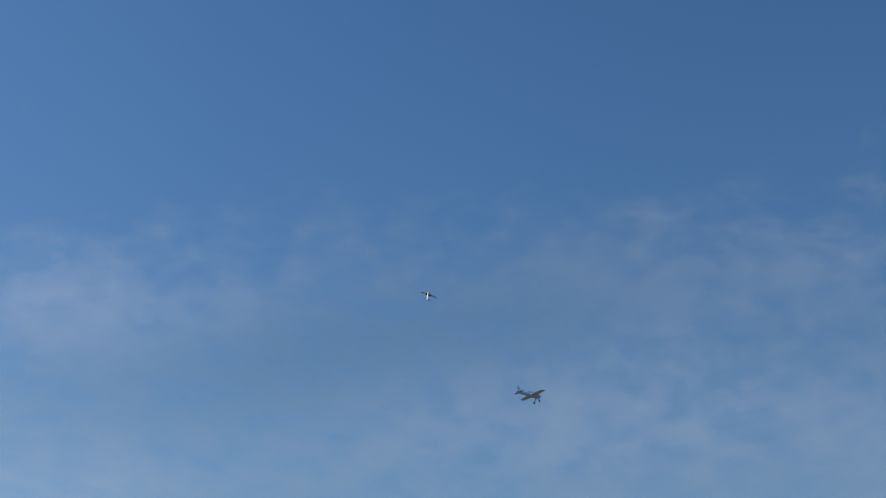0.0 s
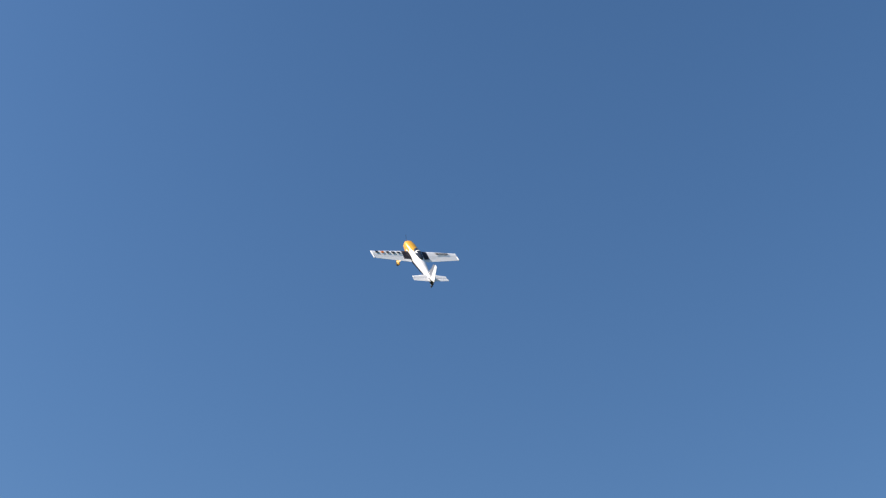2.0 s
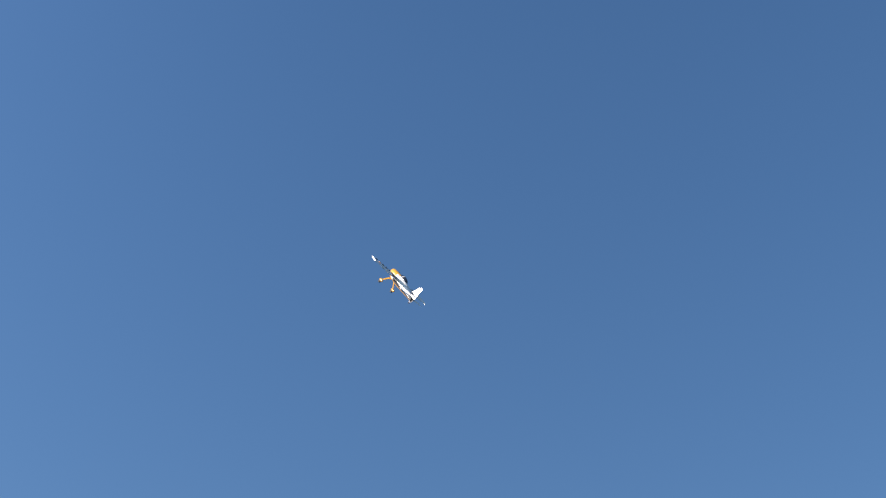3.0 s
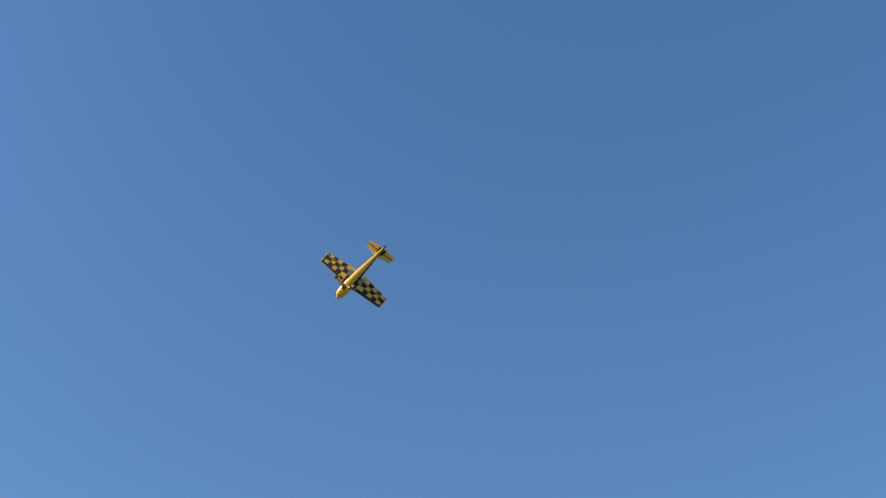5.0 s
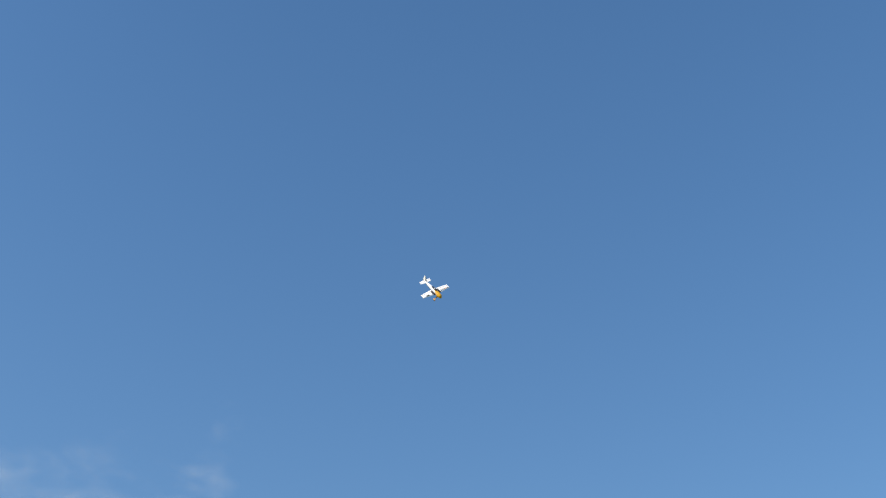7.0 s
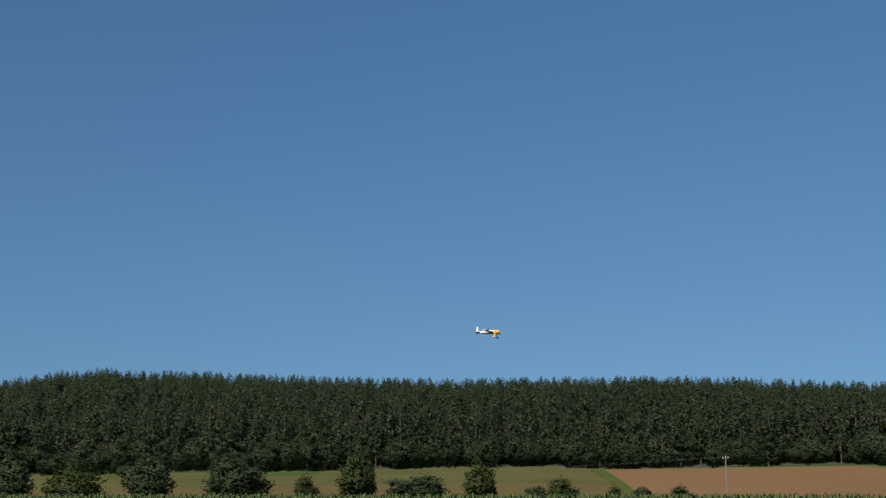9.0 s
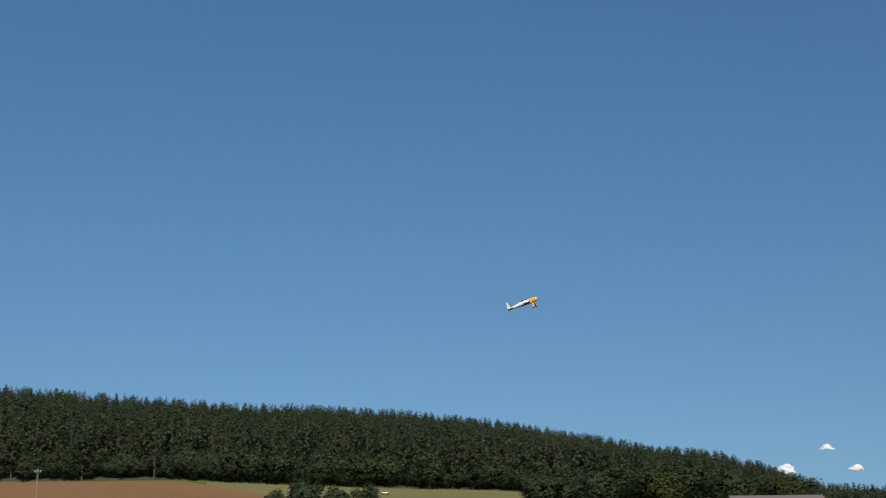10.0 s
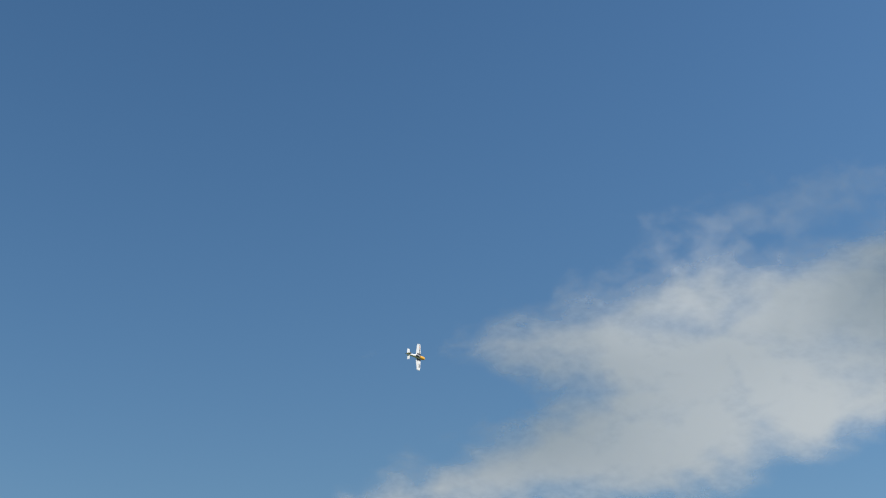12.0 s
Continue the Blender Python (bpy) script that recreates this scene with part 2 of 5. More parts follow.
M_TYRE = material("tyre_rubber", (0.02, 0.02, 0.02), 0.8, (0.03, 0.03, 0.03), 6.0, 3)
M_WOODPROP = material("propeller_wood", (0.10, 0.05, 0.02), 0.4, (0.07, 0.035, 0.015), 8.0, 3)
nodes_p = M_WOODPROP.node_tree
p_mix, p_clear = nodes_p.nodes.new("ShaderNodeMixShader"), nodes_p.nodes.new("ShaderNodeBsdfTransparent")
p_mix.inputs[0].default_value = 0.12
nodes_p.links.new(p_clear.outputs[0], p_mix.inputs[1])
nodes_p.links.new(nodes_p.nodes["Principled BSDF"].outputs[0], p_mix.inputs[2])
nodes_p.links.new(p_mix.outputs[0], nodes_p.nodes["Material Output"].inputs[0])
# cross-fade blue-grey put into the film colours, lightened against the shaded underside
M_PALE = material("crossfade_grey_film", (0.46, 0.50, 0.88), 0.6, (0.42, 0.46, 0.82), 1.5, 3)
M_PALE_LIGHT = material("crossfade_white_film", (0.74, 0.79, 0.90), 0.6, (0.68, 0.73, 0.84), 1.5, 3)
M_POLE = material("concrete_pole", (0.20, 0.19, 0.165), 0.85, (0.16, 0.15, 0.135), 1.5, 4, 0.01)
M_WIRE = material("aluminium_wire", (0.45, 0.46, 0.47), 0.45, (0.38, 0.38, 0.4), 1.0, 2, metal=0.6)
M_PANEL = material("white_panel", (0.78, 0.78, 0.76), 0.4, (0.68, 0.68, 0.66), 0.7, 4)
M_ROOF = material("grey_sheet_roof", (0.100, 0.096, 0.096), 0.8, (0.125, 0.088, 0.070), 0.5, 4, 0.01, stretch=(3, 1, 1))
M_PLANK = material("weathered_planks", (0.20, 0.15, 0.10), 0.9, (0.14, 0.11, 0.08), 1.0, 4, 0.01, stretch=(5, 5, 0.5))
M_GLASSY = material("dark_glass", (0.02, 0.025, 0.03), 0.08, (0.03, 0.035, 0.04), 1.0, 2)
M_INSECT = material("dark_chitin", (0.07, 0.068, 0.07), 0.5, (0.09, 0.088, 0.09), 60, 3)


def cloud_material(name, scale, stretch, limits, most, bounds):
    """Thin cloud: scattered light where the noise and the outline say so, clear elsewhere.
    bounds(u, v, op) gives a node output that is above zero inside the outline; u and v are metres across and up the sheet."""
    m = bpy.data.materials.new(name)
    m.use_nodes = True
    n, l = m.node_tree.nodes, m.node_tree.links
    n.remove(n["Principled BSDF"])

    def op(kind, a, b=0.0):
        k = n.new("ShaderNodeMath")
        k.operation = kind
        for i, v in enumerate((a, b)):
            if isinstance(v, (int, float)):
                k.inputs[i].default_value = v
            else:
                l.new(v, k.inputs[i])
        return k.outputs[0]

    def wisps(size, detail, warp):
        mp = n.new("ShaderNodeMapping")
        mp.inputs["Scale"].default_value = stretch
        l.new(tc.outputs["Object"], mp.inputs[0])
        no = n.new("ShaderNodeTexNoise")
        no.inputs["Scale"].default_value, no.inputs["Detail"].default_value = size, detail
        no.inputs["Roughness"].default_value, no.inputs["Distortion"].default_value = 0.55, warp
        l.new(mp.outputs[0], no.inputs[0])
        return op("SUBTRACT", no.outputs[0], 0.5)

    tc = n.new("ShaderNodeTexCoord")
    sep = n.new("ShaderNodeSeparateXYZ")
    l.new(tc.outputs["Object"], sep.inputs[0])
    u, v = op("MULTIPLY", sep.outputs[0], -1.0), sep.outputs[1]
    inside = bounds(u, v, op)
    body = op("ADD", op("MULTIPLY", wisps(scale, 8, 0.25), 0.75), op("ADD", op("MULTIPLY", wisps(scale * 0.25, 3, 0.1), 0.8), op("MULTIPLY", wisps(scale * 2.6, 4, 0.1), 0.30)))
    mr = n.new("ShaderNodeMapRange")
    mr.interpolation_type = "SMOOTHSTEP"
    mr.inputs[1].default_value, mr.inputs[2].default_value, mr.inputs[4].default_value = limits[0], limits[1], most
    l.new(op("ADD", body, inside), mr.inputs[0])
    tr, df, dd = n.new("ShaderNodeBsdfTransparent"), n.new("ShaderNodeBsdfTranslucent"), n.new("ShaderNodeBsdfDiffuse")
    df.inputs[0].default_value = dd.inputs[0].default_value = (0.90, 0.90, 0.90, 1)
    two, mix = n.new("ShaderNodeMixShader"), n.new("ShaderNodeMixShader")
    two.inputs[0].default_value = 0.5
    l.new(df.outputs[0], two.inputs[1])
    l.new(dd.outputs[0], two.inputs[2])
    l.new(mr.outputs[0], mix.inputs[0])
    l.new(tr.outputs[0], mix.inputs[1])
    l.new(two.outputs[0], mix.inputs[2])
    l.new(mix.outputs[0], n["Material Output"].inputs[0])
    return m


# ---------------------------------------------------------------- helpers for meshes
def from_bm(name, bm, mats, smooth=False):
    me = bpy.data.meshes.new(name)
    bm.to_mesh(me)
    bm.free()
    for m in mats if isinstance(mats, (list, tuple)) else [mats]:
        me.materials.append(m)
    if smooth:
        me.polygons.foreach_set("use_smooth", [True] * len(me.polygons))
    return me


def part(name, bm, mats, parent, label="", smooth=False):
    ob = new(name, from_bm(name, bm, mats, smooth))
    ob.parent = parent
    if label:
        ob["label"] = label
    return ob


def box(bm, x0, x1, y0, y1, z0, z1, bevel=0.0, mat=0):
    r = bmesh.ops.create_cube(bm, size=1)
    bmesh.ops.transform(bm, verts=r["verts"], matrix=Matrix.Translation(((x0 + x1) / 2, (y0 + y1) / 2, (z0 + z1) / 2)) @ Matrix.Diagonal((x1 - x0, y1 - y0, z1 - z0, 1)))
    faces = {f for v in r["verts"] for f in v.link_faces}
    if bevel:
        e = list({e for v in r["verts"] for e in v.link_edges})
        faces = set(bmesh.ops.bevel(bm, geom=e, offset=bevel, segments=2, affect="EDGES")["faces"]) | {f for f in faces if f.is_valid}
    for f in faces:
        f.material_index = mat


def tube(bm, a, b, r0, r1, seg=8, mat=0):
    a, b = Vector(a), Vector(b)
    r = bmesh.ops.create_cone(bm, cap_ends=True, segments=seg, radius1=r0, radius2=r1, depth=(b - a).length)
    m = Matrix.Translation((a + b) / 2) @ (b - a).to_track_quat("Z", "Y").to_matrix().to_4x4()
    bmesh.ops.transform(bm, verts=r["verts"], matrix=m)
    for f in {f for v in r["verts"] for f in v.link_faces}:
        f.material_index = mat


def loft(bm, rings, mat=lambda i, j: 0, caps=True):
    """Skin between rings of equal length."""
    vs = [[bm.verts.new(p) for p in ring] for ring in rings]
    n = len(rings[0])
    for i in range(len(vs) - 1):
        for j in range(n):
            f = bm.faces.new((vs[i][j], vs[i][(j + 1) % n], vs[i + 1][(j + 1) % n], vs[i + 1][j]))
            f.material_index = mat(i, j)
    if caps:
        bm.faces.new(vs[0][::-1]).material_index = mat(0, 0)
        bm.faces.new(vs[-1]).material_index = mat(len(vs) - 2, 0)
    bmesh.ops.recalc_face_normals(bm, faces=bm.faces)
    return vs


def polar(az, r):
    return r * math.sin(radians(az)), r * math.cos(radians(az))


# ---------------------------------------------------------------- the lie of the land
SKYLINE_AZ = (-180, -55, -45, -40.5, -35.5, -32, -27.5, -24.7, -20, -13, -7, -2, 2, 5, 10, 14, 19, 23.5, 28, 33, 36, 39, 41, 43.6, 46.4, 52, 180)
SKYLINE_EL = (1.2, 1.6, 2.5, 3.1, 4.0, 5.0, 5.95, 6.35, 6.35, 6.2, 6.15, 6.2, 6.2, 6.1, 5.85, 5.55, 5.4, 5.15, 4.65, 3.8, 3.2, 2.9, 2.3, 1.35, 1.07, 0.9, 1.2)
EDGE_AZ = (-180, -30, -20, -14, -3, 0, 7, 13, 17, 23, 28, 32, 40, 46, 180)
EDGE_EL = (0.6, 1.2, 1.46, 1.6, 1.86, 1.7, 1.75, 1.79, 1.58, 1.33, 1.2, 0.85, 0.3, -0.1, 0.0)
EYE_Z, R_FLAT, R_EDGE, R_CREST, TREE_H, CREST_H = 1.7, 150.0, 390.0, 560.0, 20.0, 13.0


def smooth01(t):
    t = np.clip(t, 0, 1)
    return t * t * (3 - 2 * t)


def land(x, y):
    """Height of the ground."""
    x, y = np.asarray(x, float), np.asarray(y, float)
    r, az = np.hypot(x, y), np.degrees(np.arctan2(x, y))
    edge = EYE_Z + R_EDGE * np.tan(np.radians(np.interp(az, EDGE_AZ, EDGE_EL)))
    crest = np.maximum(EYE_Z + R_CREST * np.tan(np.radians(np.interp(az, SKYLINE_AZ, SKYLINE_EL))) - CREST_H, -6.0)
    z = edge * np.clip((r - R_FLAT) / (R_EDGE - R_FLAT), 0, 1) ** 1.25
    z = np.where(r > R_EDGE, edge + (crest - edge) * np.sin(np.clip((r - R_EDGE) / (R_CREST - R_EDGE), 0, 1) * math.pi / 2), z)
    return np.where(r > R_CREST, crest * (1 - smooth01((r - R_CREST) / 900.0)), z)


def land_z(x, y):
    return float(land(x, y))


def sheet(name, azs, rs, mat, lift, label, kind="structure", smooth=True):
    """A patch of ground over a net of bearings and ranges; rs may be a function of the bearing."""
    rows = [[(*polar(a, r), 0) for r in (rs(a) if callable(rs) else rs)] for a in azs]
    nr = len(rows[0])
    v = np.array([p for row in rows for p in row])
    v[:, 2] = land(v[:, 0], v[:, 1]) + lift
    fs = [(i * nr + j, i * nr + j + 1, (i + 1) * nr + j + 1, (i + 1) * nr + j) for i in range(len(rows) - 1) for j in range(nr - 1)]
    me = bpy.data.meshes.new(name)
    me.from_pydata(v.tolist(), [], fs)
    me.materials.append(mat)
    me.polygons.foreach_set("use_smooth", [smooth] * len(fs))
    me.update()
    return tagged(new(name, me), label, name.split("_")[-1], kind=kind)


ground_r = [0.0, 3, 10, 25, 50, 80, 120, 150, *range(180, 400, 10), 400, 415, 440, 470, 500, 530, 560, 620, 700, 850, 1100, 1500, 2300, 4500]
sheet("ground", np.linspace(-180, 180, 601), ground_r, M_MEADOW, 0.0, "mown green meadow running out to wooded hills")


def band(a0, a1, r0, r1, na=40, nr=14):
    """Bearings, and ranges between two edges that may depend on the bearing."""
    lo = r0 if callable(r0) else (lambda a: r0)
    hi = r1 if callable(r1) else (lambda a: r1)
    return np.linspace(a0, a1, na), (lambda a: np.linspace(lo(a), hi(a), nr))


def field_line(a):
    """Range at which the line between the stubble and the ploughed field lies on a bearing."""
    return 390 - a * 90


sheet("stubble_field", *band(-34, 4.3, 285, 388, 80, 20), M_GREENFIELD, 0.06, "pale green stubble field sloping up to the forest")
sheet("dry_verge", *band(-34, 3.0, 190, 287, 60, 12), M_TAN, 0.05, "strip of dry yellowish grass below the stubble field")
sheet("green_meadow", *band(-17.2, -13.7, lambda a: 352 + 8 * abs(a + 15.5), 386, 30, 10), M_CLOVER, 0.11, "fresh bright green meadow patch below the forest")
sheet("ploughed_field", *band(0.2, 17.0, lambda a: max(190.0, field_line(a)), lambda a: 386 - max(0, a - 12.5) * 17, 60, 26), M_BROWN, 0.11, "bare reddish brown ploughed field below the forest")
sheet("grass_strip", *band(-0.35, 2.5, lambda a: max(188.0, field_line(a + 0.42)), lambda a: min(391.0, max(192.0, field_line(a - 0.25))), 30, 10), M_STRIP, 0.16, "green grass strip between two fields")
sheet("pale_meadow", *band(14.0, 44, lambda a: 200 if a > 17 else 330 - (a - 14) * 40, 387, 50, 22), M_PALE_MEADOW, 0.06, "pale green meadow in front of the forest")
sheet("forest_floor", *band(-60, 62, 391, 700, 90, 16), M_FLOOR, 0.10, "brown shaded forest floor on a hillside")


# ---------------------------------------------------------------- woods
def pine_mesh(seed, bare=0.35, branches=48, blades=13, spread=0.15, taper=1.05):
    """Unit-height pine: foliage vertices/faces and trunk vertices/faces. Uneven boughs that end in tufts of small blades, round at the top."""
    rng = np.random.default_rng(seed)
    V, Fc = [], []
    lean = rng.normal(size=2) * 0.02
    peak = rng.uniform(0.18, 0.34)
    for i in range(branches):
        f = (i + rng.uniform(0, 1)) / branches
        z = bare + (0.96 - bare) * f
        shape = (f / peak) ** 0.5 if f < peak else max(0.0, 1 - ((f - peak) / (1.02 - peak)) ** taper)
        a = i * 2.4 + rng.uniform(-0.7, 0.7)
        reach = spread * (0.04 + 0.96 * shape) * rng.uniform(0.35, 1.0)
        mid = np.array([math.cos(a) * reach + lean[0] * f, math.sin(a) * reach + lean[1] * f, z + rng.uniform(-0.01, 0.02)])
        tuft = (0.018 + 0.36 * spread * shape) * rng.uniform(0.75, 1.25)
        for k in range(blades):
            out = rng.normal(size=3)
            out[2] = out[2] * 0.85 + 0.1
            out /= np.linalg.norm(out)
            side = np.cross(out, rng.normal(size=3))
            side /= np.linalg.norm(side)
            base = mid + out * tuft * rng.uniform(0.0, 0.65)
            tip = base + out * tuft * rng.uniform(0.25, 0.55)
            w = tuft * rng.uniform(0.22, 0.42)
            n = len(V)
            V += [base - side * w, tip, base + side * w]
            Fc.append((n, n + 1, n + 2))
    tv, tf = [], []
    seg = 5
    for z, r in ((0.0, 0.013), (0.5, 0.009), (0.97, 0.002)):
        tv += [(r * math.cos(2 * math.pi * s / seg), r * math.sin(2 * math.pi * s / seg), z) for s in range(seg)]
    for i in range(2):
        for s in range(seg):
            a, b = i * seg + s, i * seg + (s + 1) % seg
            tf += [(a, b, b + seg), (a, b + seg, a + seg)]
    return np.array(V), np.array(Fc), np.array(tv), np.array(tf)


def leafy_mesh(seed, clumps=46, leaves=14, trunk=True, low=0.12):
    """Unit-height broadleaf crown of leaf-sized triangles in clumps; limbs and trunk."""
    rng = np.random.default_rng(seed)
    V, Fc, tv, tf = [], [], [], []

    def limb(a, b, r0, r1, seg=5):
        a, b = np.array(a, float), np.array(b, float)
        d = (b - a) / np.linalg.norm(b - a)
        p = np.cross(d, (0.3, 0.9, 0.1))
        p /= np.linalg.norm(p)
        q = np.cross(d, p)
        n = len(tv)
        for c, r in ((a, r0), (b, r1)):
            tv.extend([c + r * (p * math.cos(2 * math.pi * s / seg) + q * math.sin(2 * math.pi * s / seg)) for s in range(seg)])
        for s in range(seg):
            t = (s + 1) % seg
            tf.extend([(n + s, n + t, n + t + seg), (n + s, n + t + seg, n + s + seg)])

    limb((0, 0, 0), (0.01, 0, 0.45), 0.03, 0.02)
    for c in range(clumps):
        u = rng.normal(size=3)
        u /= np.linalg.norm(u)
        rr = rng.uniform(0.5, 1.0) * (0.85 + 0.55 * noise.noise(Vector(u) * 1.6 + Vector((seed * 3.1, 0, 0)))) * (1.18 if rng.random() < 0.15 else 1.0)
        c0 = np.array([u[0] * 0.42 * rr, u[1] * 0.42 * rr, low + (1 - low) * (0.5 + 0.43 * u[2] * rr)])
        if c % 5 == 0:
            limb((0, 0, 0.2 + 0.2 * rng.random()), tuple(c0), 0.014, 0.004)
        cr = rng.uniform(0.08, 0.20)
        for _ in range(leaves):
            w = rng.normal(size=3)
            w /= np.linalg.norm(w)
            p = c0 + w * cr * rng.uniform(0.45, 1.0)
            s = rng.uniform(0.016, 0.036)
            a = rng.normal(size=3)
            a = a - w * (a @ w) * 0.7
            a /= np.linalg.norm(a)
            b = np.cross(w, a)
            n = len(V)
            V += [p + a * s, p - a * s * 0.6 + b * s * 0.7, p - a * s * 0.6 - b * s * 0.7, p - a * s * 1.3 + w * s * 0.4]
            Fc += [(n, n + 1, n + 2), (n + 1, n + 3, n + 2)]
    return np.array(V), np.array(Fc), np.array(tv), np.array(tf)


def tri_mesh(name, V, Fc, mat, soft=None):
    me = bpy.data.meshes.new(name)
    me.vertices.add(len(V))
    me.vertices.foreach_set("co", np.asarray(V, np.float32).ravel())
    k = Fc.shape[1]
    me.loops.add(Fc.size)
    me.loops.foreach_set("vertex_index", Fc.astype(np.int32).ravel())
    me.polygons.add(len(Fc))
    me.polygons.foreach_set("loop_start", np.arange(0, Fc.size, k, dtype=np.int32))
    me.materials.append(mat)
    me.update(calc_edges=True)
    if soft is not None:
        me.polygons.foreach_set("use_smooth", np.ones(len(Fc), bool))
        me.normals_split_custom_set_from_vertices(np.asarray(soft, np.float32))
    return me


def crown_normals(V, middle, lift):
    """Shading of a crown as one soft mass: away from its axis and upwards."""
    n = np.array(V, float)
    n[:, 2] = (n[:, 2] - middle) * lift[0] + lift[1]
    n += np.random.default_rng(3).normal(size=n.shape) * 0.05
    return n / np.linalg.norm(n, axis=1)[:, None]


def scatter(name, shapes, spots, mat, label, category, soft=None):
    """One mesh of many plants. spots: x, y, z, height, width factor, turn, which shape."""
    VV, FF, NN, base = [], [], [], 0
    normals = [crown_normals(v[0], 0.6, soft) for v in shapes] if soft else None
    for x, y, z, h, w, turn, k in spots:
        V, Fc = shapes[int(k)]
        c, s = math.cos(turn), math.sin(turn)
        P = np.empty_like(V)
        P[:, 0] = (V[:, 0] * c - V[:, 1] * s) * h * w + x
        P[:, 1] = (V[:, 0] * s + V[:, 1] * c) * h * w + y
        P[:, 2] = V[:, 2] * h + z
        VV.append(P)
        FF.append(Fc + base)
        base += len(V)
        if soft:
            N = normals[int(k)]
            NN.append(np.stack((N[:, 0] * c - N[:, 1] * s, N[:, 0] * s + N[:, 1] * c, N[:, 2]), 1))
    return tagged(new(name, tri_mesh(name, np.vstack(VV), np.vstack(FF), mat, np.vstack(NN) if soft else None)), label, category, kind="stuff")


def room(az, r):
    """Height between the ground and the line of the wood's top against the sky."""
    x, y = polar(az, r)
    return EYE_Z + r * math.tan(radians(float(np.interp(az, SKYLINE_AZ, SKYLINE_EL)))) - land_z(x, y)


rng = np.random.default_rng(5)
PINES = [pine_mesh(s, 0.22 + 0.06 * (s % 4), spread=0.155 + 0.025 * (s % 3), taper=0.85 + 0.2 * (s % 3)) for s in range(8)]
spots = []
r = 398.0
while r < 578:
    step = 5.5 + (r - 398) * 0.008
    da = math.degrees(step / r)
    for a in np.arange(-47, 50, da):
        rr, aa = r + rng.uniform(-2.2, 2.2), a + rng.uniform(-0.4, 0.4) * da
        x, y = polar(aa, rr)
        tall = min(TREE_H * rng.uniform(0.80, 1.04) * (1.12 if rng.random() < 0.12 else 1.0), room(aa, rr) + rng.uniform(-2.6, 1.8))
        if tall < 5:
            continue
        spots.append((x, y, land_z(x, y) - 0.3, tall, rng.uniform(0.85, 1.25), rng.uniform(0, 6.28), rng.integers(0, 8)))
    r += step * 0.95
scatter("forest_crowns", [(p[0], p[1]) for p in PINES], spots, M_PINE, "dense dark green pine forest covering a long hill", "forest", (0.75, 0.16))
near = [s for s in spots if math.hypot(s[0], s[1]) < 405]
scatter("forest_trunks", [(p[2], p[3]) for p in PINES], near, M_BARK, "reddish brown pine trunks inside the forest", "trunks")


def tree_thing(name, V, mats, label, category, group=""):
    """A tree: an Empty at its foot, a trunk and a crown, of unit height."""
    t = new(name)
    crown = new("crown", tri_mesh("crown", V[0], V[1], mats[0], crown_normals(V[0], 0.5, (0.9, 0.12) if "pine" not in name else (0.75, 0.16))))
    trunk = new("trunk", tri_mesh("trunk", V[2], V[3], mats[1]))
    crown.parent = trunk.parent = t
    return tagged(t, label, category, group)


def stand(thing, az, r, h, w=1.0, turn=0.0, sink=0.1):
    x, y = polar(az, r)
    thing.matrix_basis = Matrix.Translation((x, y, land_z(x, y) - sink)) @ Matrix.Rotation(turn, 4, "Z") @ Matrix.Diagonal((h * w, h * w, h, 1))
    return thing


def stand_copy(src, az, r, h, w=1.0, turn=0.0, sink=0.1):
    c = copy_thing(src, Matrix.Identity(4))
    return stand(c, az, r, h, w, turn, sink)


# the forest's first rank: pines with bare trunks, and broadleaf trees between them
edge_pines = [tree_thing("pine_tree", pine_mesh(40 + s, 0.26, 46, 30, 0.16), (M_PINE, M_BARK), "tall dark green pine with reddish trunk at the forest edge", "tree", "pines at the forest edge") for s in range(4)]
edge_leafs = [tree_thing("broadleaf_tree", leafy_mesh(60 + s, 80, 34, low=-0.2), (M_LEAF_DARK, M_BARK), "dark green broadleaf tree at the forest edge", "tree", "broadleaf trees at the forest edge") for s in range(3)]
used = set()
az = -34.0
while az < 44:
    if rng.random() < 0.24:
        src, hh, ww = edge_pines[rng.integers(4)], rng.uniform(15, 19), rng.uniform(0.9, 1.2)
    else:
        src, hh, ww = edge_leafs[rng.integers(3)], rng.uniform(5.5, 13.5), rng.uniform(0.9, 1.25)
    hh = max(4.0, min(hh, room(az, 394)))
    place = (az, 391 + rng.uniform(0, 5), hh, ww, rng.uniform(0, 6.28))
    if src.name in used:
        stand_copy(src, *place)
    else:
        stand(src, *place)
        used.add(src.name)
    az += rng.uniform(0.22, 0.42)

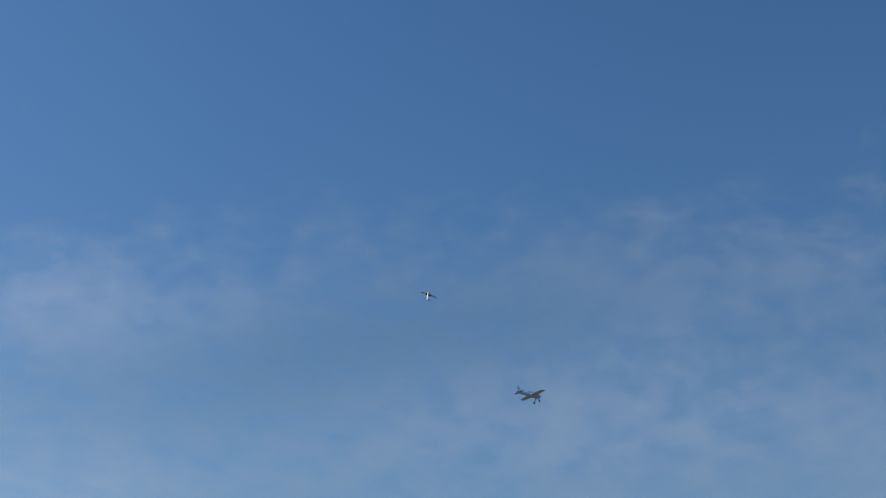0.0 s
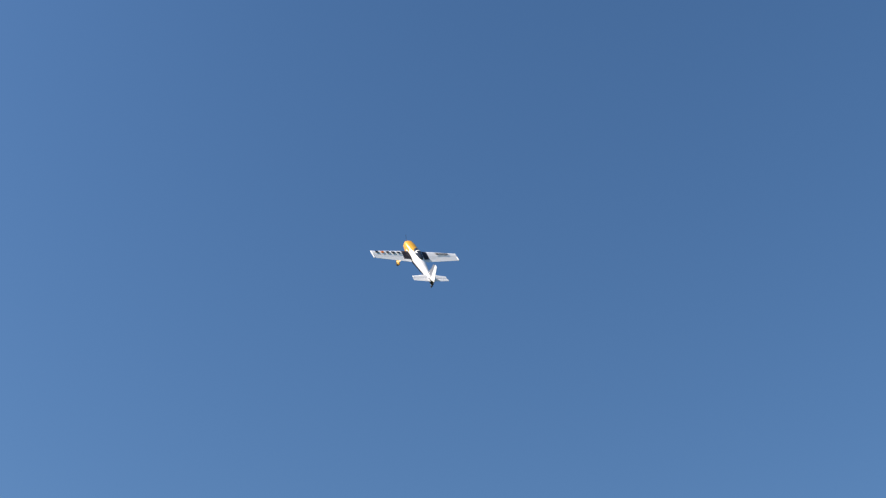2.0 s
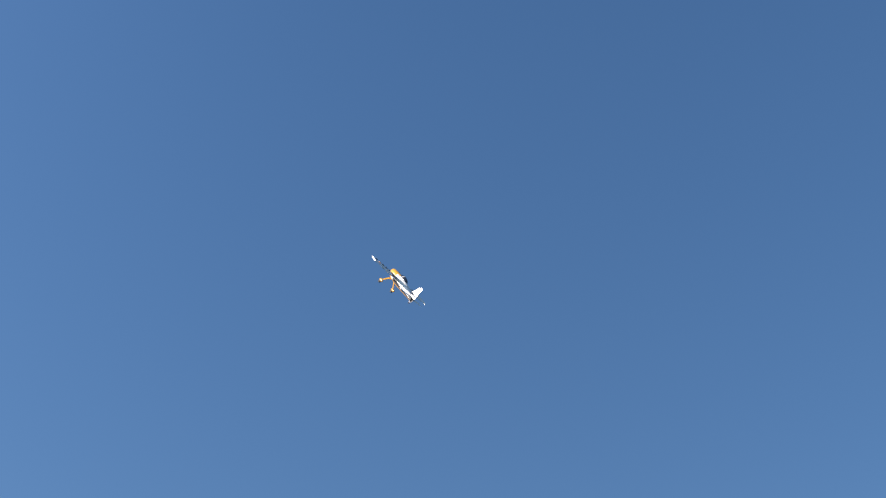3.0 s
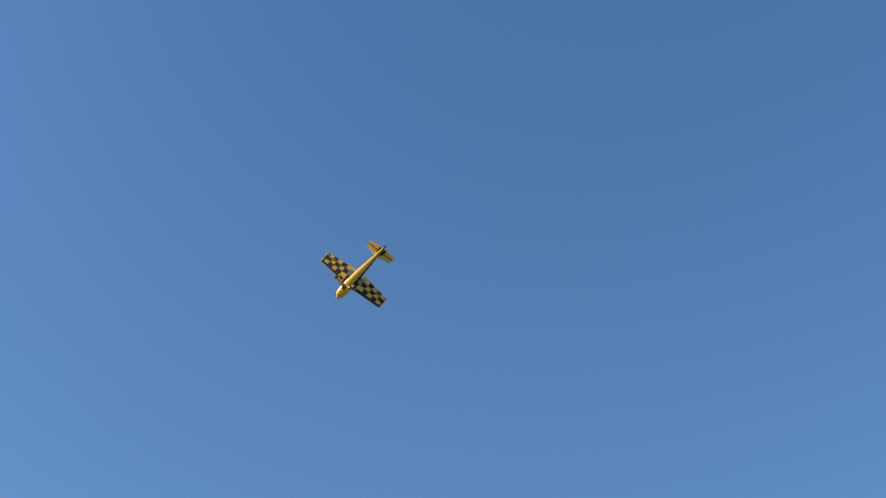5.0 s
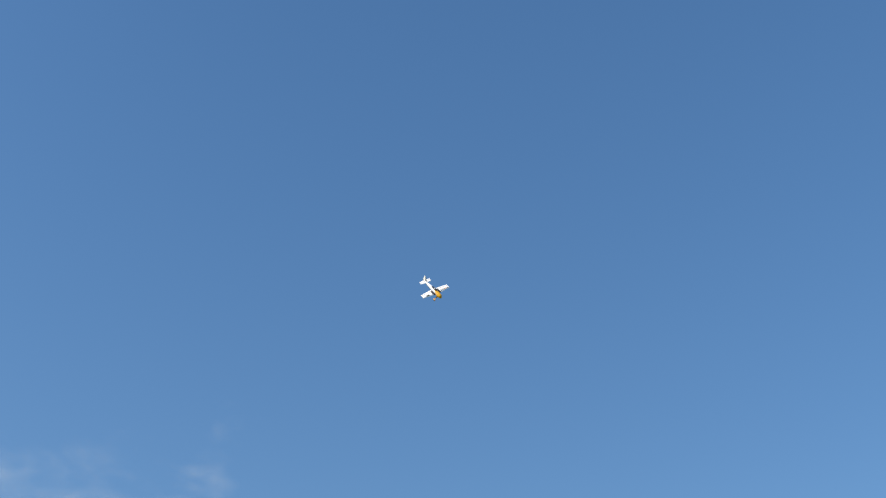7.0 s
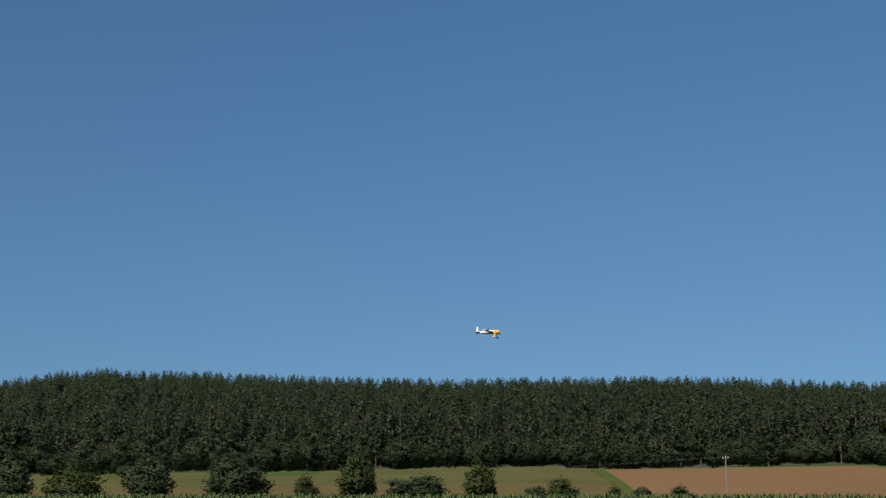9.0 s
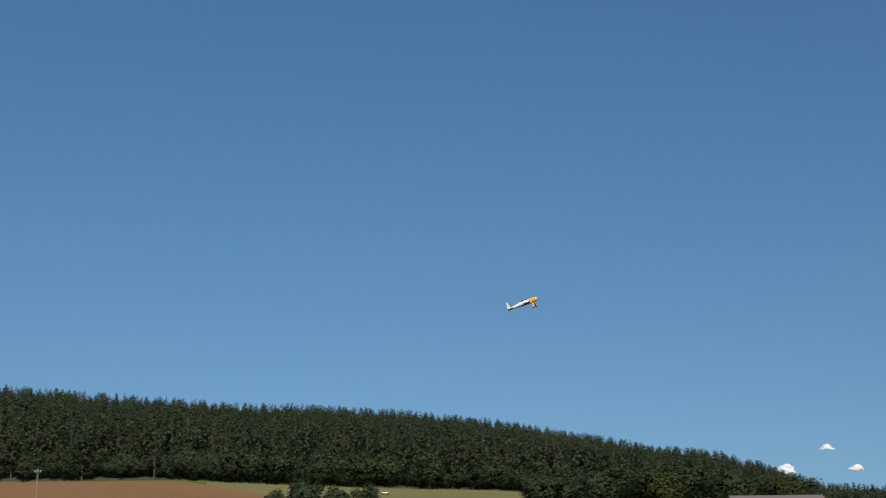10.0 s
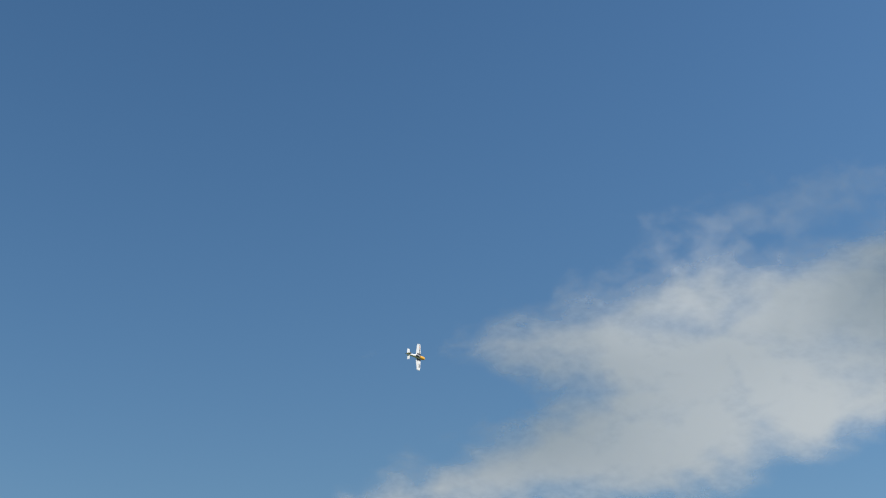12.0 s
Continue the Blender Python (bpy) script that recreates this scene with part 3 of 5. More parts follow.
# hedge trees and bushes in front: bearing, range, height, width over height
bush_src = [tree_thing("hedge_bush", leafy_mesh(80 + s, 90, 44, low=-0.22 if s == 2 else -0.12), (M_LEAF if s < 2 else M_LEAF_DARK, M_BARK), "round green hedge bush with dense leaves", "bush", "bushes along the field track") for s in range(3)]
BUSHES = (
    (-32.5, 170, 11.5, 0.85, 0), (-28.3, 180, 8.5, 1.1, 2), (-25.2, 185, 6.8, 1.25, 0), (-21.95, 190, 8.8, 1.15, 2), (-17.7, 195, 9.0, 1.2, 2),
    (-14.4, 200, 5.2, 0.95, 0), (-11.9, 205, 9.0, 0.9, 0), (-8.9, 195, 5.6, 1.9, 2), (-5.8, 195, 7.5, 0.85, 0), (-1.75, 200, 4.6, 1.35, 0),
    (17.3, 190, 5.6, 0.95, 2), (18.72, 188, 7.7, 1.0, 2), (20.3, 186, 6.2, 1.05, 2), (21.8, 188, 6.5, 0.95, 2),
    (30.4, 250, 8.4, 1.5, 2), (31.8, 252, 8.0, 1.5, 2), (33.2, 250, 9.4, 1.5, 2), (36.3, 255, 10.5, 1.5, 0), (39.6, 260, 10.0, 1.6, 2), (42.3, 270, 9.0, 1.6, 0),
    (-3.0, 198, 3.4, 1.2, 2), (0.8, 198, 3.2, 1.2, 0), (2.2, 198, 3.4, 1.3, 2), (4.0, 198, 3.3, 1.6, 0),
)
first = set()
for a, rr, hh, ww, k in BUSHES:
    if k not in first:
        stand(bush_src[k], a, rr, hh, ww * (1.18 if a < 0 else 1.0), a)
        first.add(k)
    else:
        stand_copy(bush_src[k], a, rr, hh, ww * (1.18 if a < 0 else 1.0), a)
bpy.data.objects.remove(bush_src[1].children[0]); bpy.data.objects.remove(bush_src[1].children[0]); bpy.data.objects.remove(bush_src[1])


# ---------------------------------------------------------------- maize in front
def corn_shape(seed):
    rng = np.random.default_rng(seed)
    V, Fc = [], []
    for s in range(3):
        a = 2 * math.pi * s / 3
        V += [(0.012 * math.cos(a), 0.012 * math.sin(a), 0), (0.008 * math.cos(a), 0.008 * math.sin(a), 0.9)]
    for s in range(3):
        t = (s + 1) % 3
        Fc += [(2 * s, 2 * t, 2 * t + 1), (2 * s, 2 * t + 1, 2 * s + 1)]
    turn = rng.uniform(0, 6.28)
    for i in range(12):
        a = turn + (i % 2) * math.pi + rng.uniform(-0.5, 0.5)
        o, side = np.array([math.cos(a), math.sin(a), 0]), np.array([-math.sin(a), math.cos(a), 0])
        z, L, w = 0.22 + 0.06 * i, rng.uniform(0.18, 0.32), rng.uniform(0.010, 0.018)
        p0 = np.array([0, 0, z])
        p1, p2, p3 = p0 + o * L * 0.3 + [0, 0, 0.15], p0 + o * L * 0.7 + [0, 0, 0.18], p0 + o * L + [0, 0, rng.uniform(-0.08, 0.05)]
        n = len(V)
        V += [p0, p1 - side * w, p1 + side * w, p2 - side * w, p2 + side * w, p3]
        Fc += [(n, n + 1, n + 2), (n + 1, n + 3, n + 4), (n + 1, n + 4, n + 2), (n + 3, n + 5, n + 4)]
    return np.array([np.array(v, float) for v in V]), np.array(Fc)


def tassel_shape(seed):
    rng = np.random.default_rng(seed)
    V, Fc = [], []
    for i in range(6):
        a = rng.uniform(0, 6.28)
        lean = 0.0 if i == 0 else rng.uniform(0.02, 0.06)
        o = np.array([math.cos(a), math.sin(a), 0])
        s = np.array([-math.sin(a), math.cos(a), 0]) * 0.003
        p, q = np.array([0, 0, 0.88]), np.array([0, 0, 1.0 - lean]) + o * lean
        n = len(V)
        V += [p - s, p + s, q + s, q - s]
        Fc += [(n, n + 1, n + 2), (n, n + 2, n + 3)]
    return np.array(V), np.array(Fc)


corn_spots = []
for i in range(15):
    y = 54 + i * 0.75
    for x in np.arange(-42, 62, 0.22 if i < 8 else 0.34):
        corn_spots.append((x + rng.uniform(-0.06, 0.06), y + rng.uniform(-0.12, 0.12), 0, rng.uniform(1.82, 2.14), rng.uniform(0.9, 1.3), rng.uniform(0, 6.28), rng.integers(0, 6)))
for i in range(40):
    y = 66 + i * 1.2
    for x in np.arange(-60, 80, 1.1):
        corn_spots.append((x + rng.uniform(-0.4, 0.4), y + rng.uniform(-0.4, 0.4), 0, rng.uniform(1.75, 1.95), 1.5, rng.uniform(0, 6.28), rng.integers(0, 6)))
scatter("maize_field", [corn_shape(s) for s in range(6)], corn_spots, M_CORN, "tall green maize standing in dense rows", "maize")
scatter("maize_tassels", [tassel_shape(s) for s in range(6)], [s for s in corn_spots if s[1] < 66 and rng.random() < 0.22], M_TASSEL, "pale yellow tassels on top of the maize", "tassels")


# ---------------------------------------------------------------- power line
def utility_pole(az, r, h):
    x, y = polar(az, r)
    p = new("utility_pole")
    p.location = (x, y, land_z(x, y) - 0.2)
    p.rotation_euler = (0, 0, radians(-35))
    bm = bmesh.new()
    tube(bm, (0, 0, 0), (0, 0, h), 0.12, 0.08, 10)
    part("shaft", bm, M_POLE, p)
    bm = bmesh.new()
    box(bm, -0.62, 0.62, -0.05, 0.05, h - 0.28, h - 0.18, 0.02)
    part("cross_arm", bm, M_POLE, p)
    for sx in (-0.55, 0.0, 0.55):
        bm = bmesh.new()
        tube(bm, (sx, 0, h - 0.16 if sx else h), (sx, 0, h + 0.12 if sx else h + 0.25), 0.06, 0.04, 8)
        part("insulator", bm, M_PANEL, p)
    return tagged(p, "pale concrete power line pole with a short cross arm", "utility pole")


POLE_AZ, POLE_R, POLE_H = 6.19, 225.0, 7.6
utility_pole(POLE_AZ, POLE_R, POLE_H)


def wire(a, b, sag):
    cu = bpy.data.curves.new("power_cable", "CURVE")
    cu.dimensions, cu.bevel_depth, cu.bevel_resolution = "3D", 0.0045, 1
    sp = cu.splines.new("POLY")
    sp.points.add(24)
    for i in range(25):
        f = i / 24
        p = Vector(a).lerp(Vector(b), f)
        sp.points[i].co = (p.x, p.y, p.z - sag * 4 * f * (1 - f), 1)
    cu.materials.append(M_WIRE)
    return tagged(new("power_cable", cu), "thin grey overhead power cable between poles", "cable", "power cables")


px, py = polar(POLE_AZ, POLE_R)
pz = land_z(px, py) - 0.2 + POLE_H
lx, ly = polar(-8.0, 300)
for off in (-0.55, 0.0, 0.55):
    wire((px + off * 0.8, py + off * 0.5, pz + 0.05 + (0.25 if not off else 0)), (lx + off, ly + off, land_z(lx, ly) + 2.4), 0.4)


# ---------------------------------------------------------------- farm things
def caravan(az, r, turn, length):
    x, y = polar(az, r)
    c = new("caravan")
    c.location, c.rotation_euler = (x, y, land_z(x, y)), (0, 0, radians(turn))
    bm = bmesh.new()
    box(bm, -length / 2, length / 2, -1.1, 1.1, 0.5, 2.65, 0.18)
    part("body", bm, M_PANEL, c)
    for k in (-0.28, 0.12):
        bm = bmesh.new()
        box(bm, k * length, k * length + 0.95, -1.13, -1.09, 1.4, 2.0, 0.01)
        part("window", bm, M_GLASSY, c)
    bm = bmesh.new()
    box(bm, 0.33 * length, 0.33 * length + 0.6, -1.13, -1.09, 0.62, 2.35, 0.01)
    part("door", bm, M_PANEL, c)
    for sy in (-1.0, 1.0):
        bm = bmesh.new()
        tube(bm, (0, sy - 0.1, 0.33), (0, sy + 0.1, 0.33), 0.33, 0.33, 14)
        part("wheel", bm, M_TYRE, c)
    bm = bmesh.new()
    tube(bm, (-length / 2, 0, 0.5), (-length / 2 - 1.1, 0, 0.45), 0.05, 0.04, 6)
    part("drawbar", bm, M_WIRE, c)
    return tagged(c, "white caravan parked under hedge trees", "caravan", "parked caravans")


caravan(19.75, 186.6, -14, 1.7)
caravan(20.5, 185.6, -26, 2.6)
caravan(21.35, 187.0, -18, 2.0)


def shed(az, r, turn, length, depth, eave, ridge):
    x, y = polar(az, r)
    s = new("farm_shed")
    s.location, s.rotation_euler = (x, y, land_z(x, y)), (0, 0, radians(turn))
    for name, b in (("wall", (-length / 2, length / 2, -depth / 2, -depth / 2 + 0.15)), ("wall", (-length / 2, length / 2, depth / 2 - 0.15, depth / 2)), ("wall", (-length / 2, -length / 2 + 0.15, -depth / 2 + 0.15, depth / 2 - 0.15)), ("wall", (length / 2 - 0.15, length / 2, -depth / 2 + 0.15, depth / 2 - 0.15))):
        bm = bmesh.new()
        box(bm, *b, 0, eave)
        part(name, bm, M_PLANK, s)
    for sg in (-1, 1):
        bm = bmesh.new()
        ring = [(sg * (depth / 2 + 0.4), eave - 0.12), (0, ridge), (0, ridge + 0.12), (sg * (depth / 2 + 0.4), eave)]
        loft(bm, [[(xx, p[0], p[1]) for p in ring] for xx in (-length / 2 - 0.4, length / 2 + 0.4)])
        part("roof", bm, M_ROOF, s)
    return tagged(s, "low farm shed with a grey rust-stained sheet roof", "shed")


shed(36.9, 150, -19, 11.5, 6, 2.1, 3.25)
shed(41.6, 150, -24, 11.0, 6.5, 2.2, 3.6)
shed(22.2, 188, -20, 2.6, 2.6, 1.9, 2.9)

tr = new("feed_trailer")
tx, ty = polar(22.7, 330)
tr.location, tr.rotation_euler = (tx, ty, land_z(tx, ty)), (0, 0, radians(-20))
bm = bmesh.new()
box(bm, -0.9, 0.9, -0.6, 0.6, 0.5, 0.78, 0.05)
part("body", bm, M_PANEL, tr)
for sx in (-0.7, 0.7):
    bm = bmesh.new()
    tube(bm, (sx, -0.75, 0.3), (sx, 0.75, 0.3), 0.3, 0.3, 10)
    part("wheel", bm, M_TYRE, tr)
tagged(tr, "small white feed trailer standing in the meadow", "trailer")


# ---------------------------------------------------------------- clouds
def cumulus(az, el, r, width, height, seed):
    """A heap of many small lumps with a flat base."""
    rng = np.random.default_rng(seed)
    x, y = polar(az, r)
    c = Vector((x, y, EYE_Z + r * math.tan(radians(el))))
    bm = bmesh.new()
    for i in range(46):
        u = rng.uniform(-1, 1)
        top = (1 - abs(u) ** 2.2) * (0.70 + 0.30 * math.sin(3 * u + seed))
        v = rng.uniform(0, 1) * top
        k = height * rng.uniform(0.20, 0.36) * (1.15 - 0.5 * abs(u))
        m = Matrix.Translation((u * width * 0.42, rng.uniform(-0.15, 0.15) * width, v * height * 0.75)) @ Matrix.Diagonal((k * 1.35, k * 1.2, k * 0.85, 1))
        bmesh.ops.create_icosphere(bm, subdivisions=2, radius=1, matrix=m)
    for v in bm.verts:
        v.co.z = max(v.co.z, -0.03 * height + 0.03 * height * noise.noise(v.co / (width * 0.1)))
    ob = new("cumulus_backdrop", from_bm("cumulus_backdrop", bm, M_CUMULUS, True))
    # the lumps grow together, soften and fray
    rm = ob.modifiers.new("merge", "REMESH")
    rm.mode, rm.voxel_size, rm.use_smooth_shade = "VOXEL", width * 0.014, True
    sm = ob.modifiers.new("soften", "SMOOTH")
    sm.factor, sm.iterations = 0.5, 34
    tex = bpy.data.textures.new("fray", "CLOUDS")
    tex.noise_scale, tex.noise_depth = width * 0.10, 4
    dp = ob.modifiers.new("fray", "DISPLACE")
    dp.texture, dp.strength, dp.mid_level = tex, width * 0.010, 0.5
    ob.matrix_basis = Matrix.Translation(c) @ Matrix.Rotation(radians(-az), 4, "Z")
    return tagged(ob, "small white fair weather cumulus cloud above the horizon", "cloud", "cumulus clouds", "structure")


M_CUMULUS = bpy.data.materials.new("cloud_droplets")
M_CUMULUS.use_nodes = True
cn, cl = M_CUMULUS.node_tree.nodes, M_CUMULUS.node_tree.links
cb = cn["Principled BSDF"]
cb.inputs["Roughness"].default_value, cb.inputs["Specular IOR Level"].default_value = 1.0, 0.0
cno = cn.new("ShaderNodeTexNoise")
cno.inputs["Scale"].default_value, cno.inputs["Detail"].default_value = 0.02, 6
cmx = cn.new("ShaderNodeMix")
cmx.data_type = "RGBA"
cmx.inputs[6].default_value, cmx.inputs[7].default_value = (0.84, 0.84, 0.85, 1), (0.90, 0.90, 0.90, 1)
ctc = cn.new("ShaderNodeTexCoord")
cl.new(ctc.outputs["Object"], cno.inputs[0])
cl.new(cno.outputs[0], cmx.inputs[0])
cl.new(cmx.outputs[2], cb.inputs["Base Color"])
ctr = cn.new("ShaderNodeBsdfTranslucent")
ctr.inputs[0].default_value = (0.92, 0.92, 0.93, 1)
cms = cn.new("ShaderNodeMixShader")
cms.inputs[0].default_value = 0.5
cl.new(cb.outputs[0], cms.inputs[1])
cl.new(ctr.outputs[0], cms.inputs[2])
cl.new(cms.outputs[0], cn["Material Output"].inputs[0])

CLOUDS = ((58.2, 6.1, 100, 48), (54.2, 5.0, 88, 46), (55.4, 4.15, 104, 36), (50.5, 3.45, 95, 28), (58.8, 3.25, 84, 30), (70.5, 7.2, 46, 29), (47.5, 2.5, 60, 40), (45.3, 1.85, 30, 18), (42.1, 1.75, 44, 26), (44.1, 2.85, 34, 13))
for i, (a, e, w, h) in enumerate(CLOUDS):
    cumulus(a, e, 2600, w, h, 11 + i)


def cloud_sheet(name, az, el, r, w, h, tilt, mat, label):
    x, y = polar(az, r * math.cos(radians(el)))
    c = Vector((x, y, EYE_Z + r * math.sin(radians(el))))
    bm = bmesh.new()
    bmesh.ops.create_grid(bm, x_segments=24, y_segments=24, size=0.5)
    for v in bm.verts:
        v.co = Vector((v.co.x * w, v.co.y * h, 0.04 * w * noise.noise(v.co * 3)))
    ob = new(name, from_bm(name, bm, mat, True))
    ob.matrix_basis = look(c, (0, 0, EYE_Z), 0) @ Matrix.Rotation(radians(tilt), 4, "Z")
    return tagged(ob, label, "cloud", kind="structure")


def wedge(u, v, op):
    """The bank: a blunt tip, a sloping upper edge, a notch under the tip and a long lower streak."""
    back = op("MAXIMUM", op("SUBTRACT", -100.0, u), 0.0)
    brow = op("MINIMUM", op("ADD", op("MULTIPLY", u, 0.14), 262.0), op("ADD", op("MULTIPLY", u, 0.03), 262.0))
    upper = op("SUBTRACT", op("SUBTRACT", brow, op("MULTIPLY", op("MULTIPLY", back, back), 0.00024)), v)
    lower = op("SUBTRACT", v, op("MAXIMUM", op("SUBTRACT", op("MULTIPLY", u, 0.33), 440.0), -500.0))
    notch = op("ADD", u, op("ADD", 430.0, op("MULTIPLY", op("ABSOLUTE", op("ADD", v, 150.0)), 2.4)))
    d = op("MINIMUM", op("MINIMUM", upper, op("MULTIPLY", lower, 1.2)), op("MULTIPLY", notch, 0.45))
    rim = op("SUBTRACT", 1250.0, op("ABSOLUTE", u))
    d = op("MINIMUM", d, rim)
    return op("MINIMUM", op("MULTIPLY", d, 0.0030), 0.38)


def wisp_band(u, v, op):
    """A loose band that climbs above the bank."""
    mid = op("ADD", op("MULTIPLY", u, 0.22), 330.0)
    d = op("SUBTRACT", 130.0, op("ABSOLUTE", op("SUBTRACT", v, mid)))
    d = op("MINIMUM", d, op("MINIMUM", op("MULTIPLY", op("ADD", u, 260.0), 0.4), op("SUBTRACT", 1250.0, u)))
    return op("MINIMUM", op("MULTIPLY", d, 0.0030), 0.30)


def veil(u, v, op):
    """Hazy streaks below, clear towards the top and towards the far end."""
    top = op("SUBTRACT", op("MULTIPLY", u, 0.03), op("SUBTRACT", v, 265.0))
    end = op("SUBTRACT", op("SUBTRACT", 1560.0, u), op("MULTIPLY", v, 0.3))
    low = op("ADD", v, 1000.0)
    return op("MINIMUM", op("MULTIPLY", op("MINIMUM", op("MINIMUM", top, end), low), 0.0011), 0.20)


M_CIRRUS = cloud_material("thin_cirrus", 0.0060, (1, 1.7, 1), (-0.20, 0.46), 0.27, veil)
M_VEIL = cloud_material("white_altocumulus", 0.0050, (1, 1.5, 1), (-0.17, 0.50), 0.95, wedge)
cloud_sheet("cirrus_backdrop", -85.5, 12.5, 3500, 3600, 1540, 0, M_CIRRUS, "thin veil of pale streaky cirrus cloud")
M_WISPS = cloud_material("thin_wisps", 0.0075, (1, 1.4, 1), (0.02, 0.60), 0.34, wisp_band)
cloud_sheet("altocumulus_backdrop", 120.2, 13.2, 3500, 2600, 1500, 0, M_VEIL, "broad soft white bank of high cloud")
cloud_sheet("wisp_backdrop", 120.2, 13.2, 3650, 2700, 1600, 0, M_WISPS, "faint torn wisps above the bank of cloud")


# ---------------------------------------------------------------- the model aeroplane
def fuselage_ring(x):
    """Section of the fuselage at x: half width, top, bottom."""
    t = np.interp(x, (-1.16, -1.0, -0.6, -0.2, 0.1, 0.35, 0.52, 0.58), (0.018, 0.035, 0.075, 0.11, 0.125, 0.125, 0.105, 0.06))
    top = np.interp(x, (-1.16, -1.0, -0.6, -0.32, 0.02, 0.15, 0.35, 0.52, 0.58), (0.055, 0.07, 0.115, 0.15, 0.15, 0.135, 0.125, 0.10, 0.055))
    bot = np.interp(x, (-1.16, -1.0, -0.6, -0.2, 0.1, 0.35, 0.52, 0.58), (-0.045, -0.05, -0.085, -0.125, -0.14, -0.135, -0.11, -0.06))
    return t, top, bot


def wing_rings(root, tip, span, thick, sign, sweep, z0, z1, y0=0.0):
    """Aerofoil rings from root to tip; chords given as (front, back)."""
    prof = [(0, 0), (0.05, 0.42), (0.25, 1.0), (0.6, 0.7), (1, 0.04), (1, -0.04), (0.6, -0.7), (0.25, -1.0), (0.05, -0.42)]
    rings = []
    for f in np.linspace(0, 1, 11):
        a, b = root[0] + (tip[0] - root[0]) * f, root[1] + (tip[1] - root[1]) * f
        th = (thick[0] + (thick[1] - thick[0]) * f) / 2
        rings.append([(a + (b - a) * p, sign * (y0 + (span - y0) * f), z0 + (z1 - z0) * f + q * th) for p, q in prof])
    return rings


